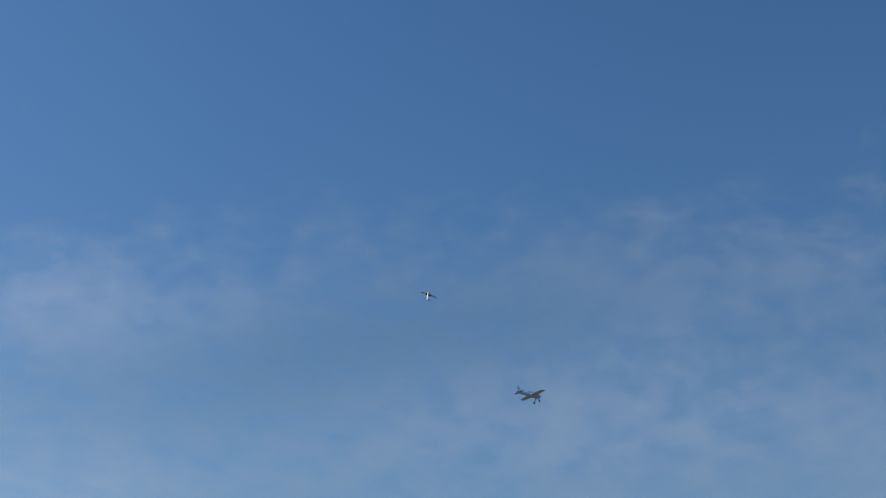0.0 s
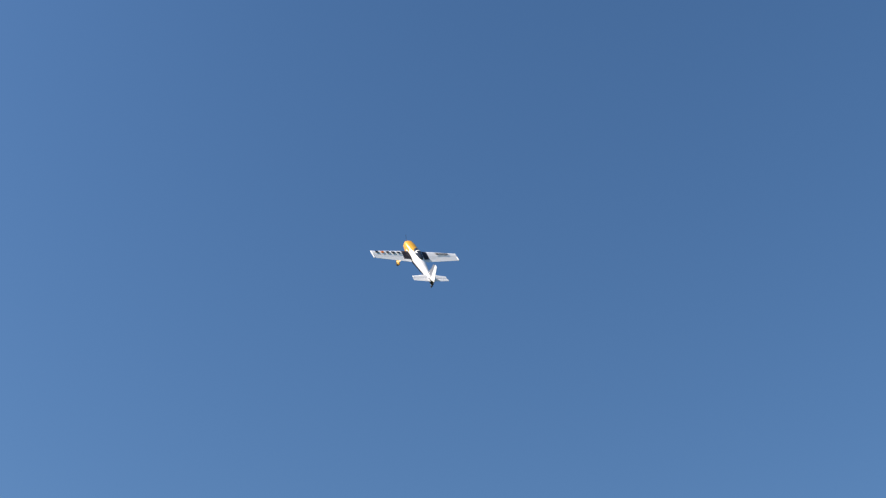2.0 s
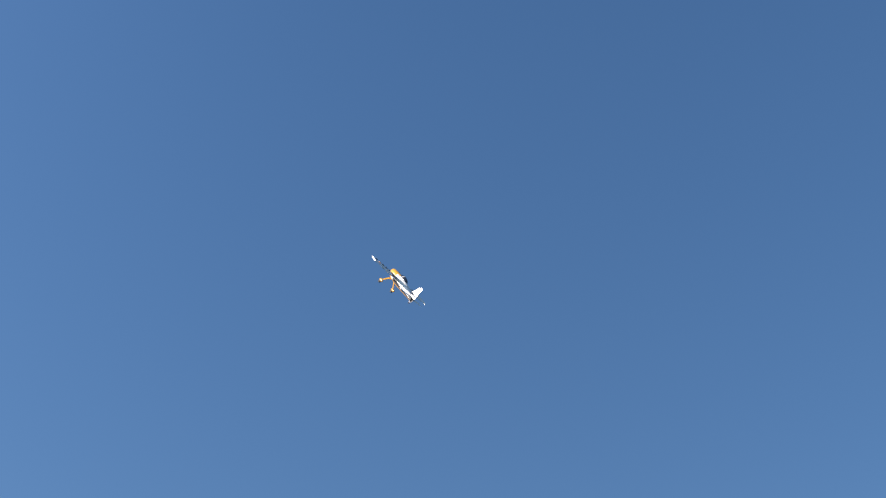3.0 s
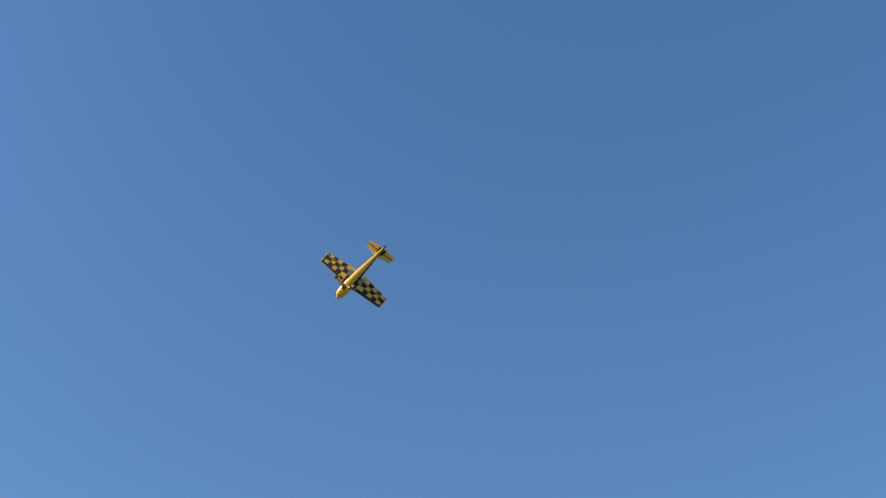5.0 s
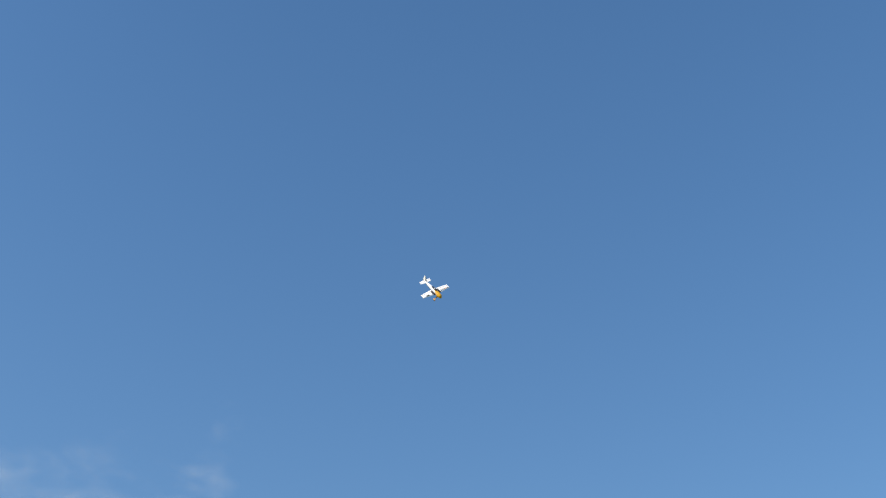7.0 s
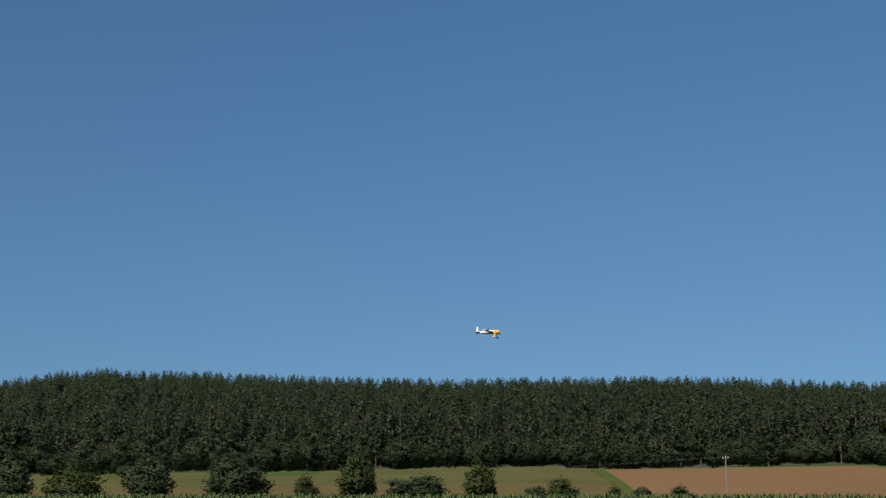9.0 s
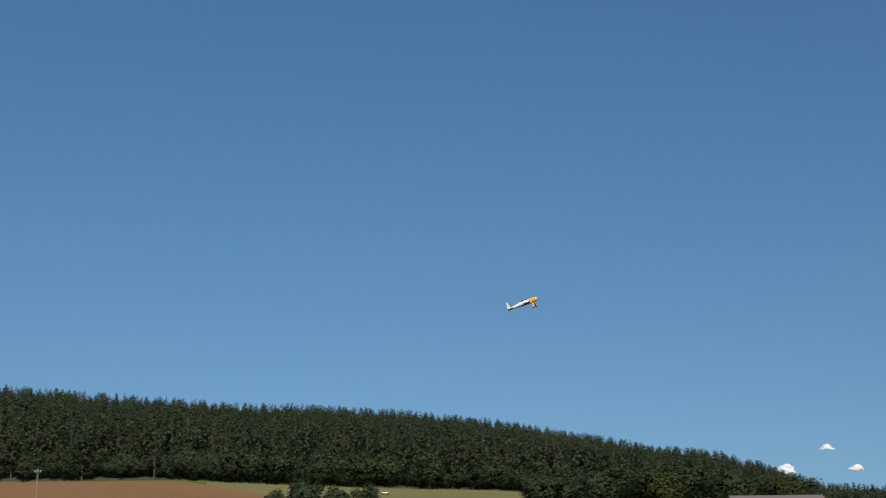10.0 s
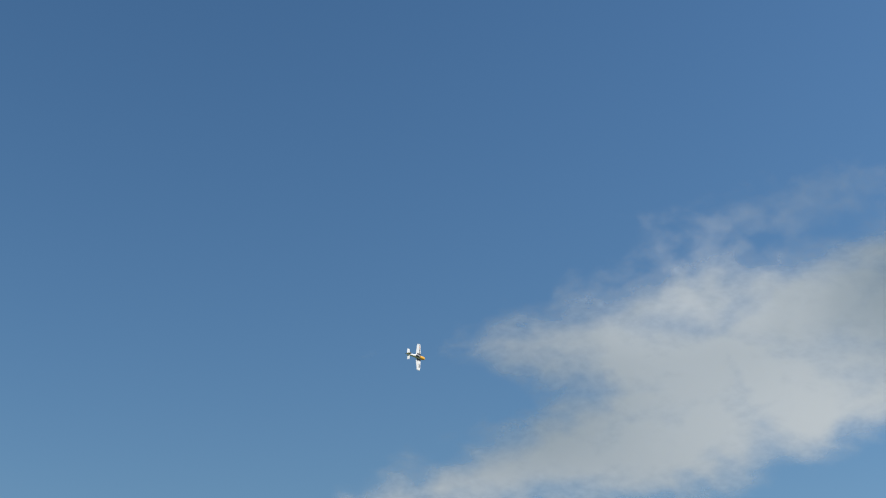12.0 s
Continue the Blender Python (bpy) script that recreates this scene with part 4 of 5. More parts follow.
def aeroplane(name, label, white, yellow, black, grey, orange, with_marks=True):
    p = new(name)
    # fuselage: white above, black flash on the sides, yellow nose and belly
    bm = bmesh.new()
    xs = [-1.16, -1.08, -1.0, -0.8, -0.6, -0.4, -0.2, 0.0, 0.12, 0.27, 0.34, 0.40, 0.46, 0.52, 0.56, 0.58]
    rings = []
    N = 20
    for x in xs:
        t, top, bot = fuselage_ring(x)
        ring = []
        for k in range(N):
            a = 2 * math.pi * (k + 0.5) / N
            c, s = math.cos(a), math.sin(a)
            sx = math.copysign(abs(c) ** 0.75, c)
            ring.append((x, sx * t, (top if s > 0 else -bot) * math.copysign(abs(s) ** 0.8, s)))
        rings.append(ring)

    def skin(i, j):
        s = math.sin(2 * math.pi * (j + 1.0) / N)
        x = (xs[i] + xs[min(i + 1, len(xs) - 1)]) / 2
        if s < -0.80:
            return 1
        if x > 0.26 - 0.25 * max(0, s):
            return 1
        if x < -0.9 and s < 0.75:
            return 2
        if -0.80 <= s < -0.10 and x < 0.16:
            return 2
        return 0

    loft(bm, rings, skin)
    body = part("fuselage", bm, [white, yellow, black], p, smooth=True)
    # spinner and propeller
    bm = bmesh.new()
    loft(bm, [[(0.578 + dx, r * math.cos(2 * math.pi * k / 14), r * math.sin(2 * math.pi * k / 14)) for k in range(14)] for dx, r in ((0, 0.05), (0.02, 0.046), (0.04, 0.03), (0.052, 0.008))])
    part("spinner", bm, yellow, p, smooth=True)
    prop = new("propeller")
    prop.parent = p
    prop.location = (0.60, 0, 0)
    for sg in (-1, 1):
        bm = bmesh.new()
        rr = []
        for f in np.linspace(0.04, 0.22, 6):
            w = 0.018 * (1 - ((f - 0.12) / 0.13) ** 2 * 0.7)
            tw = 0.9 - f * 2.6
            rr.append([(math.sin(tw) * w * q[0] + math.cos(tw) * 0.003 * q[1], math.cos(tw) * w * q[0] - math.sin(tw) * 0.003 * q[1], sg * f) for q in ((-1, 0), (0, 1), (1, 0), (0, -1))])
        loft(bm, rr)
        part("blade", bm, M_WOODPROP, prop)
    # exhaust opening under the cowl
    bm = bmesh.new()
    box(bm, 0.30, 0.38, -0.04, 0.04, -0.143, -0.118)
    part("air_outlet", bm, black, p)
    # canopy and turtle deck
    bm = bmesh.new()
    cr = []
    for x, w, h in ((0.10, 0.01, 0.004), (0.05, 0.058, 0.035), (-0.05, 0.072, 0.052), (-0.17, 0.072, 0.060), (-0.30, 0.055, 0.044), (-0.40, 0.02, 0.012)):
        z = fuselage_ring(x)[1] - 0.022
        cr.append([(x, w * math.cos(math.pi * k / 10), z + (h + 0.02) * math.sin(math.pi * k / 10)) for k in range(11)])
    loft(bm, cr)
    can = part("canopy", bm, M_CANOPY, p, "smoked clear canopy", smooth=True)
    bm = bmesh.new()
    fr = []
    for x in (-0.085, -0.115):
        z = fuselage_ring(x)[1] - 0.022
        fr.append([(x, 0.076 * math.cos(math.pi * k / 10), z + 0.080 * math.sin(math.pi * k / 10)) for k in range(11)])
    loft(bm, fr)
    part("canopy_frame", bm, white, can)
    # wings with ailerons
    for sg, side in ((1, "left"), (-1, "right")):
        bm = bmesh.new()
        R0, R1 = (0.235, -0.16), (0.155, -0.075)
        loft(bm, wing_rings(R0, R1, 0.99, (0.075, 0.04), sg, 0, -0.01, 0.01), lambda i, j: 1 if i < 3 and (j < 4 or i < 2) else (2 if 4 < j else 0))
        wing = part("wing", bm, [white, black if with_marks else grey, yellow if with_marks else grey, white], p)
        bm = bmesh.new()
        ar = []
        for f in (0.16, 0.4, 0.7, 0.985):
            b = R0[1] + (R1[1] - R0[1]) * f
            cdepth = 0.105 - 0.035 * f
            z = -0.01 + 0.02 * f
            ar.append([(b - 0.006, sg * f * 0.99, z + 0.010), (b - cdepth, sg * f * 0.99, z + 0.001), (b - cdepth, sg * f * 0.99, z - 0.001), (b - 0.006, sg * f * 0.99, z - 0.010)])
        loft(bm, ar, lambda i, j: 1 if j >= 2 else 0)
        ail = part("aileron", bm, [white, yellow if with_marks else grey], wing)
        bm = bmesh.new()
        box(bm, -0.145, 0.155, sg * 0.994 - 0.006, sg * 0.994 + 0.006, -0.008, 0.026, 0.004)
        part("wing_tip", bm, white, wing)
        if with_marks:
            # black squares of the chequered underside
            ny, nx = 5, 3
            cells = [(0.25 + 0.70 * i / ny, 0.25 + 0.70 * (i + 1) / ny, 0.19 + 0.80 * j / nx, 0.19 + 0.80 * (j + 1) / nx) for i in range(ny) for j in range(nx) if (i + j) % 2]
            cells += [(0.22, 0.985, 0.035, 0.186), (0.952, 0.985, 0.19, 0.99)]
            for f0, f1, g0, g1 in cells:
                rings = []
                for g in np.linspace(g0, g1, 5):
                    ends = []
                    for f in (f0, f1):
                        a = R0[0] + (R1[0] - R0[0]) * f
                        hinge = R0[1] + (R1[1] - R0[1]) * f
                        x = a + (hinge - 0.105 + 0.035 * f - a) * g
                        th = (0.075 - 0.035 * f) / 2
                        bulge = np.interp((x - a) / (hinge - a), (0, 0.05, 0.25, 0.6, 1.0, 1.3), (0, 0.42, 1.0, 0.7, 0.26, 0.02))
                        ends.append((x, sg * f * 0.99, -0.01 + 0.02 * f - bulge * th - 0.0035))
                    rings.append([ends[0], ends[1], (ends[1][0], ends[1][1], ends[1][2] + 0.003), (ends[0][0], ends[0][1], ends[0][2] + 0.003)])
                bmq = bmesh.new()
                loft(bmq, rings)
                part("black_square", bmq, black, wing)
            bm = bmesh.new()
            box(bm, -0.155, 0.0, min(sg * 0.13, sg * 0.235), max(sg * 0.13, sg * 0.235), -0.052, -0.046)
            part("root_patch", bm, grey, wing)
        if with_marks and sg > 0:
            # five block marks in the place of the maker's lettering
            for i in range(5):
                y = 0.88 - i * 0.125
                bm = bmesh.new()
                box(bm, 0.045, 0.110, y - 0.036, y + 0.036, 0.036, 0.040)
                part("marking", bm, orange if i == 1 else black, wing)
        if with_marks and sg < 0:
            cu = bpy.data.curves.new("number", "FONT")
            cu.body, cu.size, cu.align_x, cu.align_y, cu.extrude, cu.offset = "300", 0.155, "CENTER", "CENTER", 0.0015, 0.004
            tmp = new("number", cu)
            me = bpy.data.meshes.new_from_object(tmp.evaluated_get(bpy.context.evaluated_depsgraph_get()))
            bpy.data.objects.remove(tmp)
            me.materials.append(black)
            num = new("number", me)
            num.parent = wing
            num.matrix_basis = Matrix.Translation((0.075, -0.64, 0.039)) @ Matrix.Rotation(radians(-90), 4, "Z") @ Matrix.Diagonal((1.35, 0.62, 1, 1))
    # tail
    for sg in (1, -1):
        bm = bmesh.new()
        loft(bm, wing_rings((-0.83, -0.99), (-0.90, -1.0), 0.385, (0.018, 0.012), sg, 0, 0.03, 0.03, 0.02), lambda i, j: 1 if j > 4 else 0)
        st = part("tailplane", bm, [white, yellow if with_marks else grey], p)
        bm = bmesh.new()
        loft(bm, wing_rings((-1.0, -1.12), (-1.01, -1.085), 0.40, (0.014, 0.008), sg, 0, 0.03, 0.03, 0.035), lambda i, j: 1 if j > 4 else 0)
        el = part("elevator", bm, [white, yellow if with_marks else grey], st)
        bm = bmesh.new()
        box(bm, -1.004, -0.990, min(sg * 0.03, sg * 0.39), max(sg * 0.03, sg * 0.39), 0.019, 0.030)
        part("hinge_line", bm, black, st)
        if with_marks:
            bm = bmesh.new()
            ring = [(-0.86, sg * 0.03), (-1.10, sg * 0.04), (-1.09, sg * 0.11), (-0.97, sg * 0.10)]
            loft(bm, [[(x, y, z) for x, y in ring] for z in (0.014, 0.019)])
            part("root_fairing", bm, black, st)
    bm = bmesh.new()
    loft(bm, [[(a, 0.010, z), (b, 0.007, z), (b, -0.007, z), (a, -0.010, z)] for a, b, z in ((-0.80, -1.02, 0.06), (-0.93, -1.04, 0.22), (-0.99, -1.06, 0.37))])
    fin = part("fin", bm, grey if with_marks else grey, p, "silver grey fin")
    bm = bmesh.new()
    loft(bm, [[(a, 0.008, z), (b, 0.002, z), (b, -0.002, z), (a, -0.008, z)] for a, b, z in ((-1.165, -1.20, -0.05), (-1.025, -1.215, 0.06), (-1.045, -1.18, 0.22), (-1.065, -1.155, 0.40))], lambda i, j: 1 if i == 0 else 0)
    part("rudder", bm, [white, black], p)
    bm = bmesh.new()
    tube(bm, (-1.06, 0, -0.04), (-1.13, 0, -0.085), 0.005, 0.004, 6)
    tw_ = part("tail_strut", bm, M_WIRE, p)
    bm = bmesh.new()
    tube(bm, (-1.135, -0.01, -0.09), (-1.135, 0.01, -0.09), 0.018, 0.018, 10)
    part("tail_wheel", bm, M_TYRE, tw_)
    # undercarriage
    for sg in (1, -1):
        bm = bmesh.new()
        loft(bm, [[(0.30 - w, sg * y, z + 0.006), (0.30 + w, sg * y, z + 0.006), (0.30 + w, sg * y, z - 0.006), (0.30 - w, sg * y, z - 0.006)] for y, z, w in ((0.03, -0.128, 0.05), (0.10, -0.165, 0.042), (0.17, -0.25, 0.032), (0.22, -0.33, 0.026))])
        leg = part("undercarriage_leg", bm, yellow, p)
        bm = bmesh.new()
        loft(bm, [[(x, sg * 0.235 + r * 0.55 * math.cos(2 * math.pi * k / 10), -0.335 + zz + r * math.sin(2 * math.pi * k / 10)) for k in range(10)] for x, r, zz in ((0.39, 0.006, -0.012), (0.365, 0.028, -0.01), (0.30, 0.045, 0), (0.23, 0.034, 0.004), (0.16, 0.005, 0.012))])
        part("wheel_spat", bm, yellow, leg, smooth=True)
        bm = bmesh.new()
        tube(bm, (0.30, sg * 0.235 - 0.018, -0.375), (0.30, sg * 0.235 + 0.018, -0.375), 0.048, 0.048, 14)
        part("tyre", bm, M_TYRE, leg)
    return tagged(p, label, "model airplane"), prop


plane, plane_prop = aeroplane("model_airplane", "white and yellow aerobatic model airplane with black chequered underside", M_WHITE, M_YELLOW, M_BLACK, M_GREY, M_ORANGE)
# its pale veil is painted into the films; the air is clear
other, other_prop = aeroplane("trainer_model_airplane", "low wing model airplane with a pale blue-grey cross-fade tint painted on", M_PALE_LIGHT, M_PALE, M_PALE, M_PALE, M_PALE, False)


# ---------------------------------------------------------------- the insect that crosses the view
def insect():
    q = new("flying_insect")
    bm = bmesh.new()
    bmesh.ops.create_uvsphere(bm, u_segments=12, v_segments=8, radius=1, matrix=Matrix.Diagonal((0.0085, 0.003, 0.003, 1)))
    bmesh.ops.create_uvsphere(bm, u_segments=10, v_segments=6, radius=0.0022, matrix=Matrix.Translation((0.0085, 0, 0)))
    part("body", bm, M_INSECT, q, smooth=True)
    for sg in (1, -1):
        bm = bmesh.new()
        loft(bm, [[(0.003 - w, sg * y, 0.002 + y * 0.25), (0.003 + w, sg * y, 0.002 + y * 0.25), (0.003 + w, sg * y, 0.0024 + y * 0.25), (0.003 - w, sg * y, 0.0024 + y * 0.25)] for y, w in ((0.001, 0.001), (0.006, 0.003), (0.011, 0.0022), (0.013, 0.0006))])
        part("wing", bm, M_INSECT, q)
    return tagged(q, "small dark flying insect in mid air", "insect")


fly = insect()


# ---------------------------------------------------------------- what moves
def motions():
    walk(plane, [
        (0.0, pose(-119.321, 10.931, 30.871, 27.24, -46.19, 164.08)),
        (0.1, pose(-108.450, 15.097, 33.528, 24.90, -48.60, 162.62)),
        (0.2, pose(-96.635, 22.785, 38.583, 18.20, -52.75, 160.86)),
        (0.3, pose(-83.683, 29.206, 43.856, 10.64, -57.40, 159.01)),
        (0.4, pose(-70.471, 32.615, 47.404, 3.59, -61.64, 157.64)),
        (0.5, pose(-59.458, 32.202, 47.000, -2.43, -64.22, 157.85)),
        (0.6, pose(-50.445, 28.474, 41.697, -4.33, -63.99, 157.89)),
        (0.7, pose(-41.454, 23.808, 34.893, -6.02, -63.26, 158.29)),
        (0.8, pose(-33.885, 19.299, 28.753, -7.59, -62.41, 158.95)),
        (0.9, pose(-28.143, 15.984, 24.145, -9.08, -61.50, 159.57)),
        (1.0, pose(-24.661, 13.804, 21.192, -10.50, -60.57, 160.12)),
        (1.1, pose(-22.395, 12.240, 19.224, -12.88, -60.25, 164.58)),
        (1.2, pose(-20.319, 10.831, 17.715, -15.18, -59.83, 168.97)),
        (1.3, pose(-18.520, 9.932, 16.650, -17.38, -59.30, 173.26)),
        (1.4, pose(-17.272, 9.373, 16.051, -19.46, -58.70, 177.43)),
        (1.5, pose(-16.795, 9.172, 15.870, -21.41, -58.01, -178.52)),
        (1.6, pose(-16.866, 9.158, 15.920, -22.40, -58.79, -176.12)),
        (1.7, pose(-16.964, 9.223, 16.069, -23.47, -59.55, -173.65)),
        (1.8, pose(-17.081, 9.313, 16.272, -24.63, -60.29, -171.09)),
        (1.9, pose(-17.195, 9.406, 16.475, -25.88, -60.98, -168.45)),
        (2.0, pose(-17.285, 9.478, 16.621, -27.22, -61.65, -165.71)),
        (2.1, pose(-17.385, 9.545, 16.648, -26.73, -60.48, -165.90)),
        (2.2, pose(-17.517, 9.630, 16.588, -26.27, -59.32, -166.06)),
        (2.3, pose(-17.648, 9.714, 16.523, -25.82, -58.15, -166.21)),
        (2.4, pose(-17.737, 9.778, 16.539, -25.39, -56.97, -166.33)),
        (2.5, pose(-17.781, 9.829, 16.666, -24.99, -55.80, -166.43)),
        (2.6, pose(-17.935, 9.863, 16.764, -16.45, -56.96, -169.07)),
        (2.7, pose(-18.361, 9.972, 17.020, -7.58, -57.88, -172.07)),
        (2.8, pose(-19.074, 10.221, 17.529, 1.58, -58.53, -175.38)),
        (2.9, pose(-20.252, 10.718, 18.503, 9.08, -58.40, -174.91)),
        (3.0, pose(-21.067, 11.073, 19.202, 16.57, -58.29, -174.43)),
        (3.1, pose(-20.604, 11.196, 18.951, 18.13, -59.37, -173.03)),
        (3.2, pose(-20.151, 11.314, 18.700, 19.70, -60.45, -171.65)),
        (3.3, pose(-20.160, 11.315, 18.712, 21.72, -54.07, -171.15)),
        (3.4, pose(-20.161, 11.305, 18.727, 23.56, -47.70, -170.41)),
        (3.5, pose(-20.135, 11.276, 18.728, 25.33, -41.34, -169.47)),
        (3.6, pose(-20.087, 11.230, 18.717, 27.10, -34.99, -168.39)),
        (3.7, pose(-20.026, 11.169, 18.698, 28.88, -28.67, -167.16)),
        (3.8, pose(-19.958, 11.099, 18.673, 30.74, -22.39, -165.80)),
        (3.9, pose(-19.889, 11.019, 18.644, 32.69, -16.14, -164.27)),
        (4.0, pose(-19.827, 10.936, 18.615, 34.77, -9.95, -162.57)),
        (4.1, pose(-19.778, 10.850, 18.590, 37.02, -3.82, -160.67)),
        (4.2, pose(-19.751, 10.766, 18.571, 39.47, 2.23, -158.53)),
        (4.3, pose(-19.752, 10.686, 18.562, 42.18, 8.18, -156.11)),
        (4.4, pose(-19.788, 10.614, 18.566, 45.22, 13.99, -153.34)),
        (4.5, pose(-19.868, 10.554, 18.588, 48.66, 19.64, -150.16)),
        (4.6, pose(-19.972, 10.494, 18.610, 52.59, 25.08, -146.48)),
        (4.7, pose(-20.072, 10.422, 18.607, 57.13, 30.24, -142.18)),
        (4.8, pose(-20.168, 10.339, 18.578, 62.39, 35.06, -137.14)),
        (4.9, pose(-20.488, 10.144, 18.266, 66.94, 41.08, -137.67)),
        (5.0, pose(-20.865, 9.998, 17.852, 72.01, 47.13, -137.46)),
        (5.1, pose(-21.116, 10.073, 17.692, 75.14, 48.63, -146.46)),
        (5.2, pose(-21.337, 10.266, 17.813, 77.97, 50.50, -155.62)),
        (5.3, pose(-21.562, 10.546, 18.148, 80.36, 52.72, -165.07)),
        (5.4, pose(-21.399, 11.058, 19.009, 82.13, 55.18, -174.96)),
        (5.5, pose(-21.539, 11.877, 19.450, 83.09, 57.80, 174.51)),
        (5.6, pose(-22.365, 13.454, 19.261, 74.64, 59.06, 152.81)),
        (5.7, pose(-23.617, 15.350, 19.559, 65.67, 58.57, 130.65)),
        (5.8, pose(-25.298, 18.522, 19.337, 57.85, 56.37, 109.58)),
        (5.9, pose(-27.098, 21.530, 19.758, 52.22, 52.82, 90.52)),
        (6.0, pose(-28.837, 25.153, 19.990, 48.98, 48.38, 73.57)),
        (6.1, pose(-30.882, 27.958, 21.226, 60.90, 49.62, 73.26)),
        (6.2, pose(-34.033, 28.793, 22.991, 73.08, 50.80, 73.26)),
        (6.3, pose(-36.560, 28.875, 25.449, 75.15, 51.81, 71.52)),
        (6.4, pose(-39.322, 27.534, 28.650, 77.19, 52.83, 69.72)),
        (6.5, pose(-41.811, 27.983, 30.750, 79.23, 53.87, 67.78)),
        (6.6, pose(-44.468, 29.567, 32.485, 76.62, 53.37, 60.80)),
        (6.7, pose(-46.162, 31.743, 33.370, 74.15, 52.69, 53.72)),
        (6.8, pose(-46.672, 33.638, 33.518, 68.70, 52.11, 47.49)),
        (6.9, pose(-46.909, 35.824, 33.566, 63.43, 51.25, 41.13)),
        (7.0, pose(-46.911, 38.293, 33.392, 58.22, 50.08, 34.66)),
        (7.1, pose(-46.709, 41.026, 32.891, 53.02, 48.58, 28.06)),
        (7.2, pose(-46.277, 43.953, 32.089, 47.92, 46.74, 21.51)),
        (7.3, pose(-45.602, 46.997, 31.020, 43.05, 44.58, 15.15)),
        (7.4, pose(-44.685, 50.076, 29.722, 38.46, 42.12, 9.09)),
        (7.5, pose(-43.543, 53.106, 28.240, 34.19, 39.40, 3.42)),
        (7.6, pose(-42.144, 56.046, 26.653, 30.29, 36.50, -1.87)),
        (7.7, pose(-40.459, 58.865, 25.038, 26.75, 33.44, -6.79)),
        (7.8, pose(-38.532, 61.502, 23.428, 23.54, 30.28, -11.35)),
        (7.9, pose(-36.429, 63.902, 21.866, 20.64, 27.05, -15.54)),
        (8.0, pose(-34.217, 66.023, 20.391, 17.98, 23.80, -19.38)),
        (8.1, pose(-31.975, 67.834, 19.045, 15.57, 20.54, -22.82)),
        (8.2, pose(-29.787, 69.311, 17.867, 13.37, 17.29, -25.87)),
        (8.3, pose(-27.694, 70.463, 16.894, 11.35, 14.09, -28.56)),
        (8.4, pose(-24.610, 69.897, 15.430, 9.31, 10.23, -29.35)),
        (8.5, pose(-21.447, 69.241, 14.121, 7.15, 6.36, -30.06)),
        (8.6, pose(-19.066, 69.975, 13.766, 5.58, 4.94, -28.53)),
        (8.7, pose(-16.637, 70.636, 13.534, 4.08, 3.79, -27.16)),
        (8.8, pose(-13.634, 71.366, 13.152, 2.56, 3.03, -26.45)),
        (8.9, pose(-10.066, 72.029, 12.822, 1.03, 2.46, -26.21)),
        (9.0, pose(-6.515, 72.477, 12.614, -0.43, 2.04, -25.92)),
        (9.1, pose(-3.319, 72.563, 12.399, 0.70, 1.23, -27.48)),
        (9.2, pose(-0.180, 72.236, 12.103, 1.84, 0.39, -29.02)),
        (9.3, pose(3.272, 71.528, 11.878, 2.96, -0.49, -30.78)),
        (9.4, pose(7.247, 70.427, 11.672, 3.90, -1.63, -32.99)),
        (9.5, pose(11.361, 68.971, 11.545, 4.75, -2.82, -35.42)),
        (9.6, pose(15.167, 66.722, 11.545, 6.62, -5.74, -38.32)),
        (9.7, pose(18.797, 63.538, 11.475, 8.53, -8.59, -41.52)),
        (9.8, pose(23.215, 59.587, 11.688, 10.84, -11.29, -45.40)),
        (9.9, pose(26.949, 55.800, 12.172, 13.15, -13.71, -48.71)),
        (10.0, pose(30.373, 52.568, 12.953, 15.65, -16.12, -52.25)),
        (10.1, pose(33.943, 49.506, 14.233, 23.48, -20.04, -56.56)),
        (10.2, pose(36.942, 46.145, 16.276, 31.62, -23.95, -61.81)),
        (10.3, pose(39.175, 42.742, 17.820, 59.47, -21.16, -51.95)),
        (10.4, pose(40.905, 38.977, 19.832, 105.73, -17.82, -55.52)),
        (10.5, pose(43.223, 35.054, 20.894, 151.75, -16.75, -57.20)),
        (10.6, pose(46.146, 31.142, 22.212, -159.84, -11.65, -58.86)),
        (10.7, pose(48.863, 27.640, 24.210, -111.31, -10.54, -57.39)),
        (10.8, pose(52.182, 23.992, 25.248, -63.15, -14.18, -56.95)),
        (10.9, pose(56.547, 20.420, 27.125, -14.71, -12.80, -63.23)),
        (11.0, pose(60.519, 17.201, 28.315, 32.64, -10.43, -67.58)),
        (11.1, pose(62.570, 13.793, 27.696, 77.97, -6.84, -66.64)),
        (11.2, pose(64.626, 10.133, 26.175, 122.84, -7.68, -64.62)),
        (11.3, pose(66.480, 6.289, 24.926, 160.30, -2.38, -65.61)),
        (11.4, pose(67.790, 2.315, 24.679, -162.05, 0.13, -63.97)),
        (11.5, pose(69.568, -1.451, 23.806, -124.32, -1.03, -61.75)),
        (11.6, pose(73.394, -4.566, 22.811, -76.99, 2.42, -62.21)),
        (11.7, pose(76.777, -8.505, 22.159, -29.35, 2.84, -61.54)),
        (11.8, pose(77.594, -12.128, 21.348, 8.82, 5.67, -62.46)),
        (11.9, pose(77.800, -16.331, 20.401, 47.26, 6.29, -62.57)),
        (12.0, pose(77.775, -20.446, 19.580, 85.63, 4.63, -63.34)),
    ])
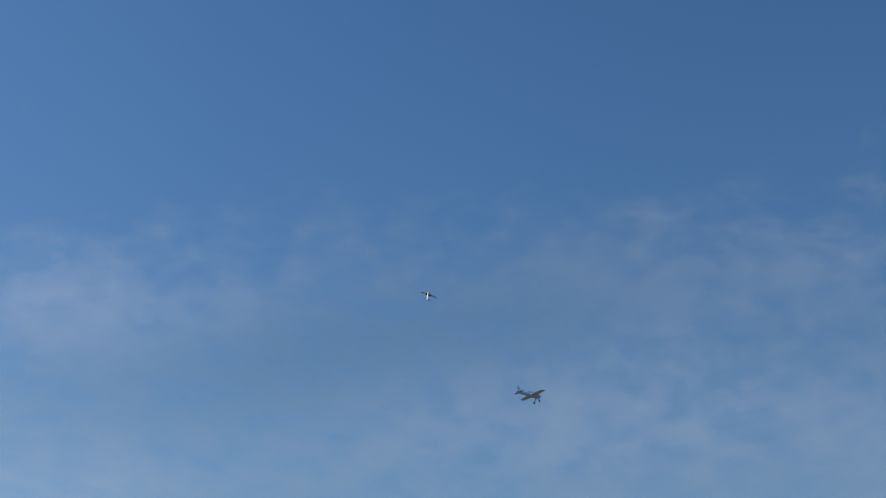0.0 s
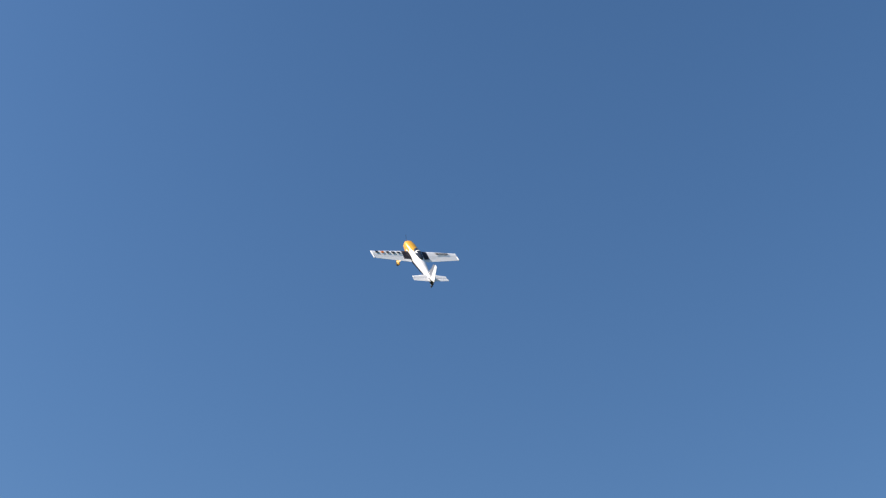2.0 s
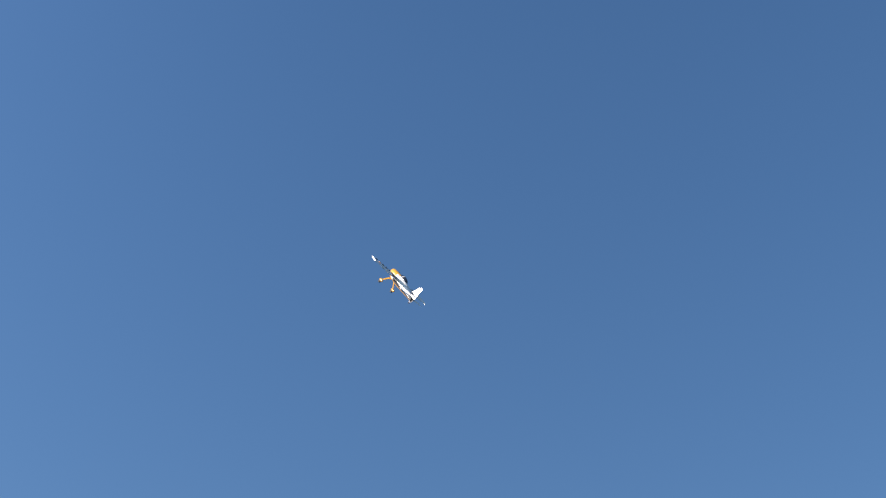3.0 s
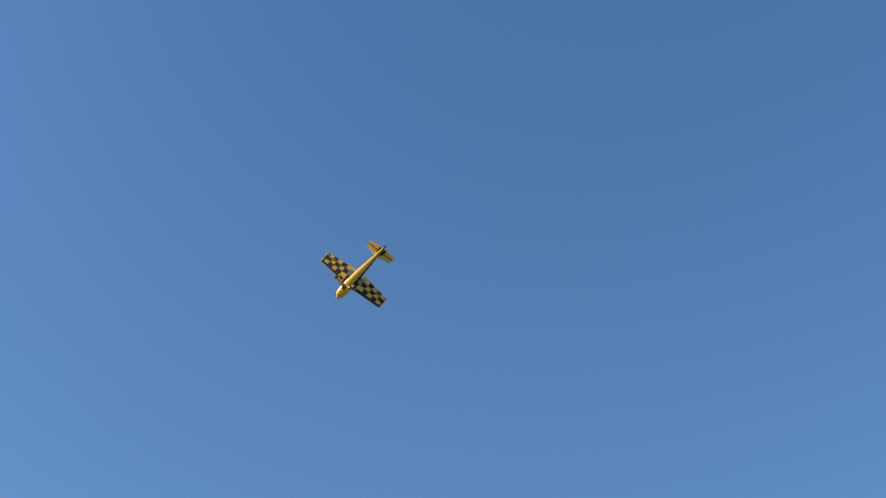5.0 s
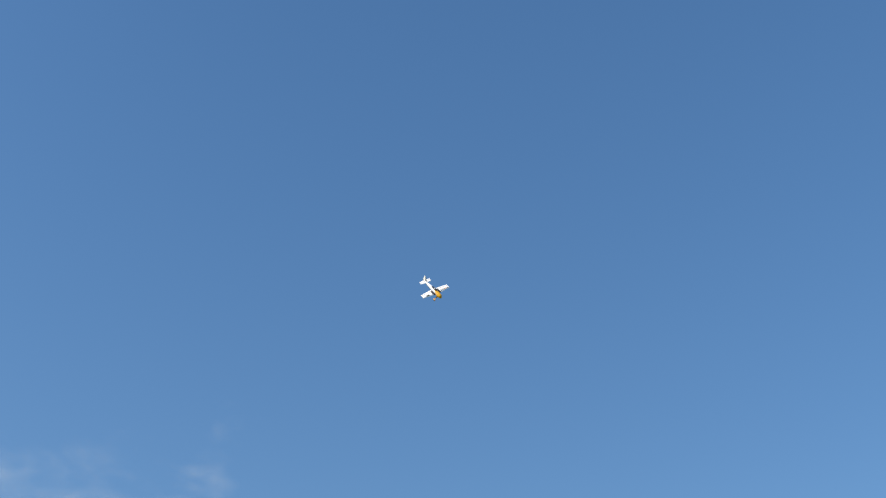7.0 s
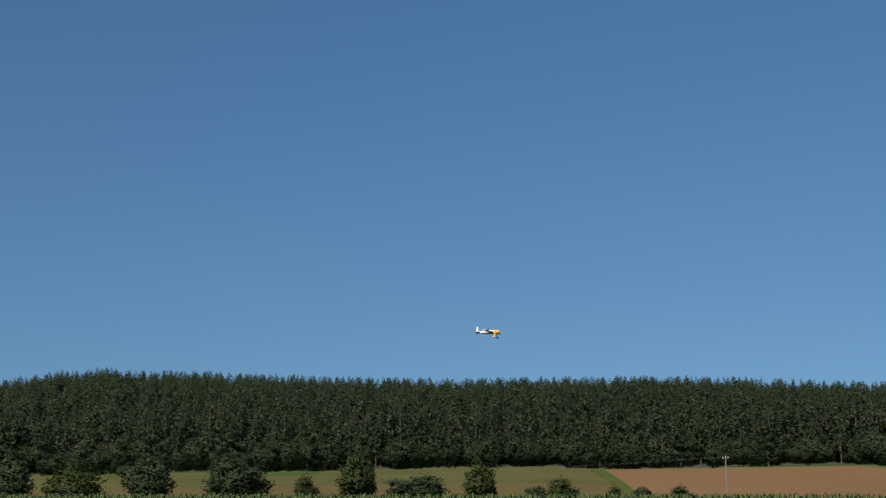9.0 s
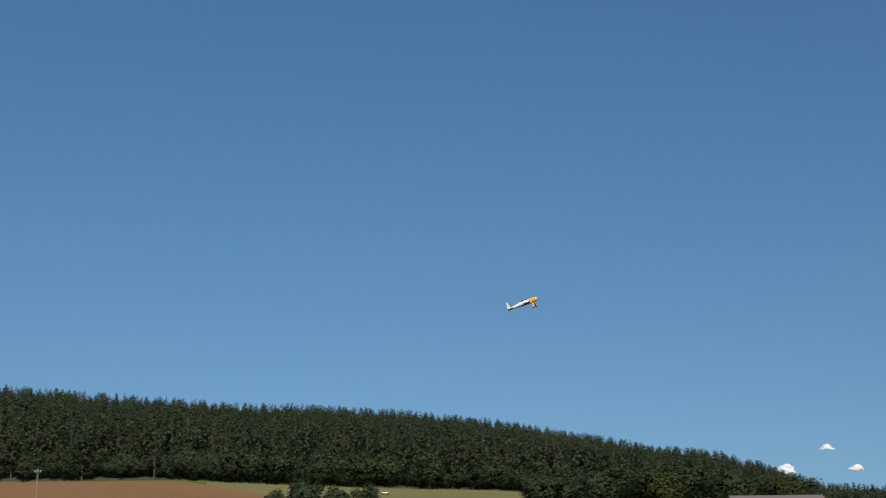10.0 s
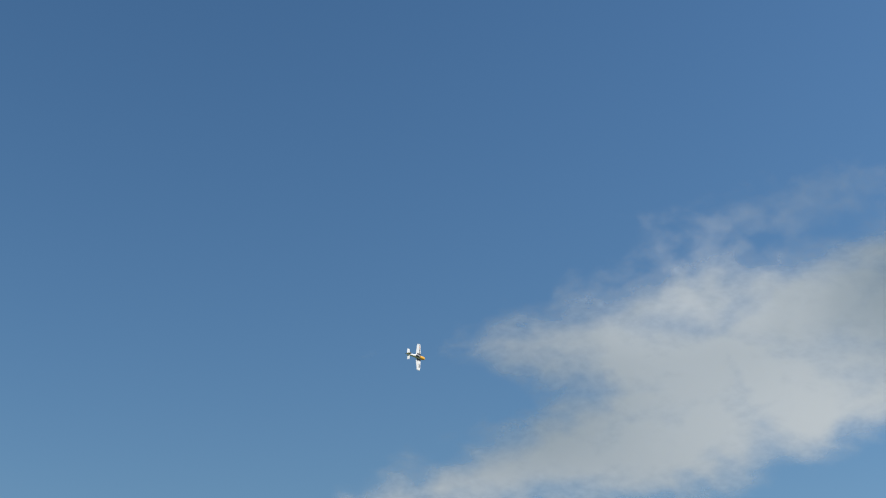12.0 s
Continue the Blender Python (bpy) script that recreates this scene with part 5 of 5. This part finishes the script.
    walk(other, [
        (0.0, pose(-65.586, 12.203, 11.789, -10.34, 3.85, 119.42)),
        (0.1, pose(-63.472, 17.429, 15.230, -7.61, 2.32, 119.33)),
        (0.2, pose(-61.256, 20.714, 20.423, -3.59, -0.36, 120.88)),
        (0.3, pose(-63.609, 23.256, 11.591, -9.52, 4.87, 126.23)),
        (0.4, pose(-64.561, 24.274, 11.450, -8.58, 5.78, 133.07)),
        (0.5, pose(-65.625, 25.169, 11.289, -7.53, 6.58, 139.93)),
        (0.6, pose(-66.787, 25.928, 11.112, -6.39, 7.25, 146.82)),
        (0.7, pose(-68.031, 26.543, 10.922, -5.18, 7.78, 153.73)),
        (0.8, pose(-69.339, 27.002, 10.724, -3.92, 8.16, 160.66)),
        (0.9, pose(-70.691, 27.300, 10.520, -2.61, 8.38, 167.59)),
        (1.2, pose(-74.826, 27.193, 9.913, 1.33, 8.11, -171.59)),
        (1.6, pose(-79.792, 24.805, 9.254, 5.95, 5.65, -144.02)),
        (2.0, pose(-83.125, 20.378, 8.954, 8.89, 1.36, -116.83)),
        (2.4, pose(-84.084, 14.915, 9.133, 9.56, -3.79, -89.83)),
        (2.8, pose(-82.463, 9.650, 9.807, 7.79, -8.69, -62.61)),
        (3.2, pose(-78.636, 5.776, 10.879, 3.91, -12.22, -34.89)),
        (3.6, pose(-73.481, 4.169, 12.162, -1.25, -13.55, -6.73)),
        (4.0, pose(-68.174, 5.192, 13.421, -6.44, -12.35, 21.45)),
        (4.4, pose(-63.924, 8.616, 14.426, -10.41, -8.91, 49.19)),
        (4.8, pose(-61.703, 13.670, 15.006, -12.30, -4.06, 76.43)),
        (5.2, pose(-62.023, 19.209, 15.085, -11.77, 1.11, 103.43)),
        (5.6, pose(-64.822, 23.986, 14.701, -8.93, 5.47, 130.61)),
        (6.0, pose(-69.480, 26.920, 13.994, -4.38, 8.04, 158.16)),
        (6.4, pose(-74.953, 27.350, 13.181, 0.87, 8.22, -174.09)),
        (6.8, pose(-80.016, 25.180, 12.500, 5.59, 5.96, -146.48)),
        (7.2, pose(-83.534, 20.902, 12.161, 8.72, 1.80, -119.26)),
        (7.6, pose(-84.723, 15.482, 12.294, 9.60, -3.32, -92.25)),
        (8.0, pose(-83.327, 10.149, 12.925, 8.04, -8.29, -65.08)),
        (8.4, pose(-79.669, 6.107, 13.968, 4.32, -11.98, -37.42)),
        (8.8, pose(-74.588, 4.272, 15.242, -0.77, -13.53, -9.27)),
        (9.2, pose(-69.243, 5.059, 16.512, -6.01, -12.56, 18.93)),
        (9.6, pose(-64.853, 8.292, 17.549, -10.13, -9.29, 46.73)),
        (10.0, pose(-62.420, 13.242, 18.172, -12.23, -4.53, 73.99)),
        (10.4, pose(-62.506, 18.789, 18.297, -11.91, 0.66, 100.99)),
        (10.8, pose(-65.100, 23.683, 17.950, -9.27, 5.14, 128.15)),
        (11.2, pose(-69.628, 26.817, 17.263, -4.83, 7.90, 155.67)),
        (11.6, pose(-75.077, 27.486, 16.450, 0.40, 8.30, -176.58)),
        (12.0, pose(-80.227, 25.538, 15.748, 5.22, 6.25, -148.96)),
    ])
    walk(fly, [
# <insect>
        (0.0, pose(6.000, -4.000, 1.500, -28.73, -14.41, 163.11)),
        (8.0, pose(5.500, 0.000, 1.200, -28.73, -14.41, 163.11)),
        (9.0, pose(1.605, 2.621, 2.197, -28.73, -14.41, 163.11)),
        (9.2, pose(0.721, 2.591, 2.172, -28.73, -14.41, 163.11)),
        (9.3, pose(0.482, 2.573, 2.091, -28.73, -14.41, 163.11)),
        (9.4, pose(0.355, 2.532, 2.210, -28.73, -14.41, 163.11)),
        (9.5, pose(0.257, 2.521, 2.287, -28.73, -14.41, 163.11)),
        (9.6, pose(0.315, 2.546, 2.161, -28.73, -14.41, 163.11)),
        (9.7, pose(0.404, 2.563, 2.048, -28.73, -14.41, 163.11)),
        (9.8, pose(0.376, 2.544, 2.296, -28.73, -14.41, 163.11)),
        (9.9, pose(0.216, 2.615, 2.415, -28.73, -14.41, 163.11)),
        (10.1, pose(-0.486, 2.890, 2.458, -28.73, -14.41, 163.11)),
        (12.0, pose(-3.619, 4.158, 2.479, -28.73, -14.41, 163.11)),# </insect>
    ])
    for prop in (plane_prop, other_prop):
        walk(prop, [(i * 0.1, pose(0.60, 0, 0, 80 * i)) for i in range(121)])


motions()
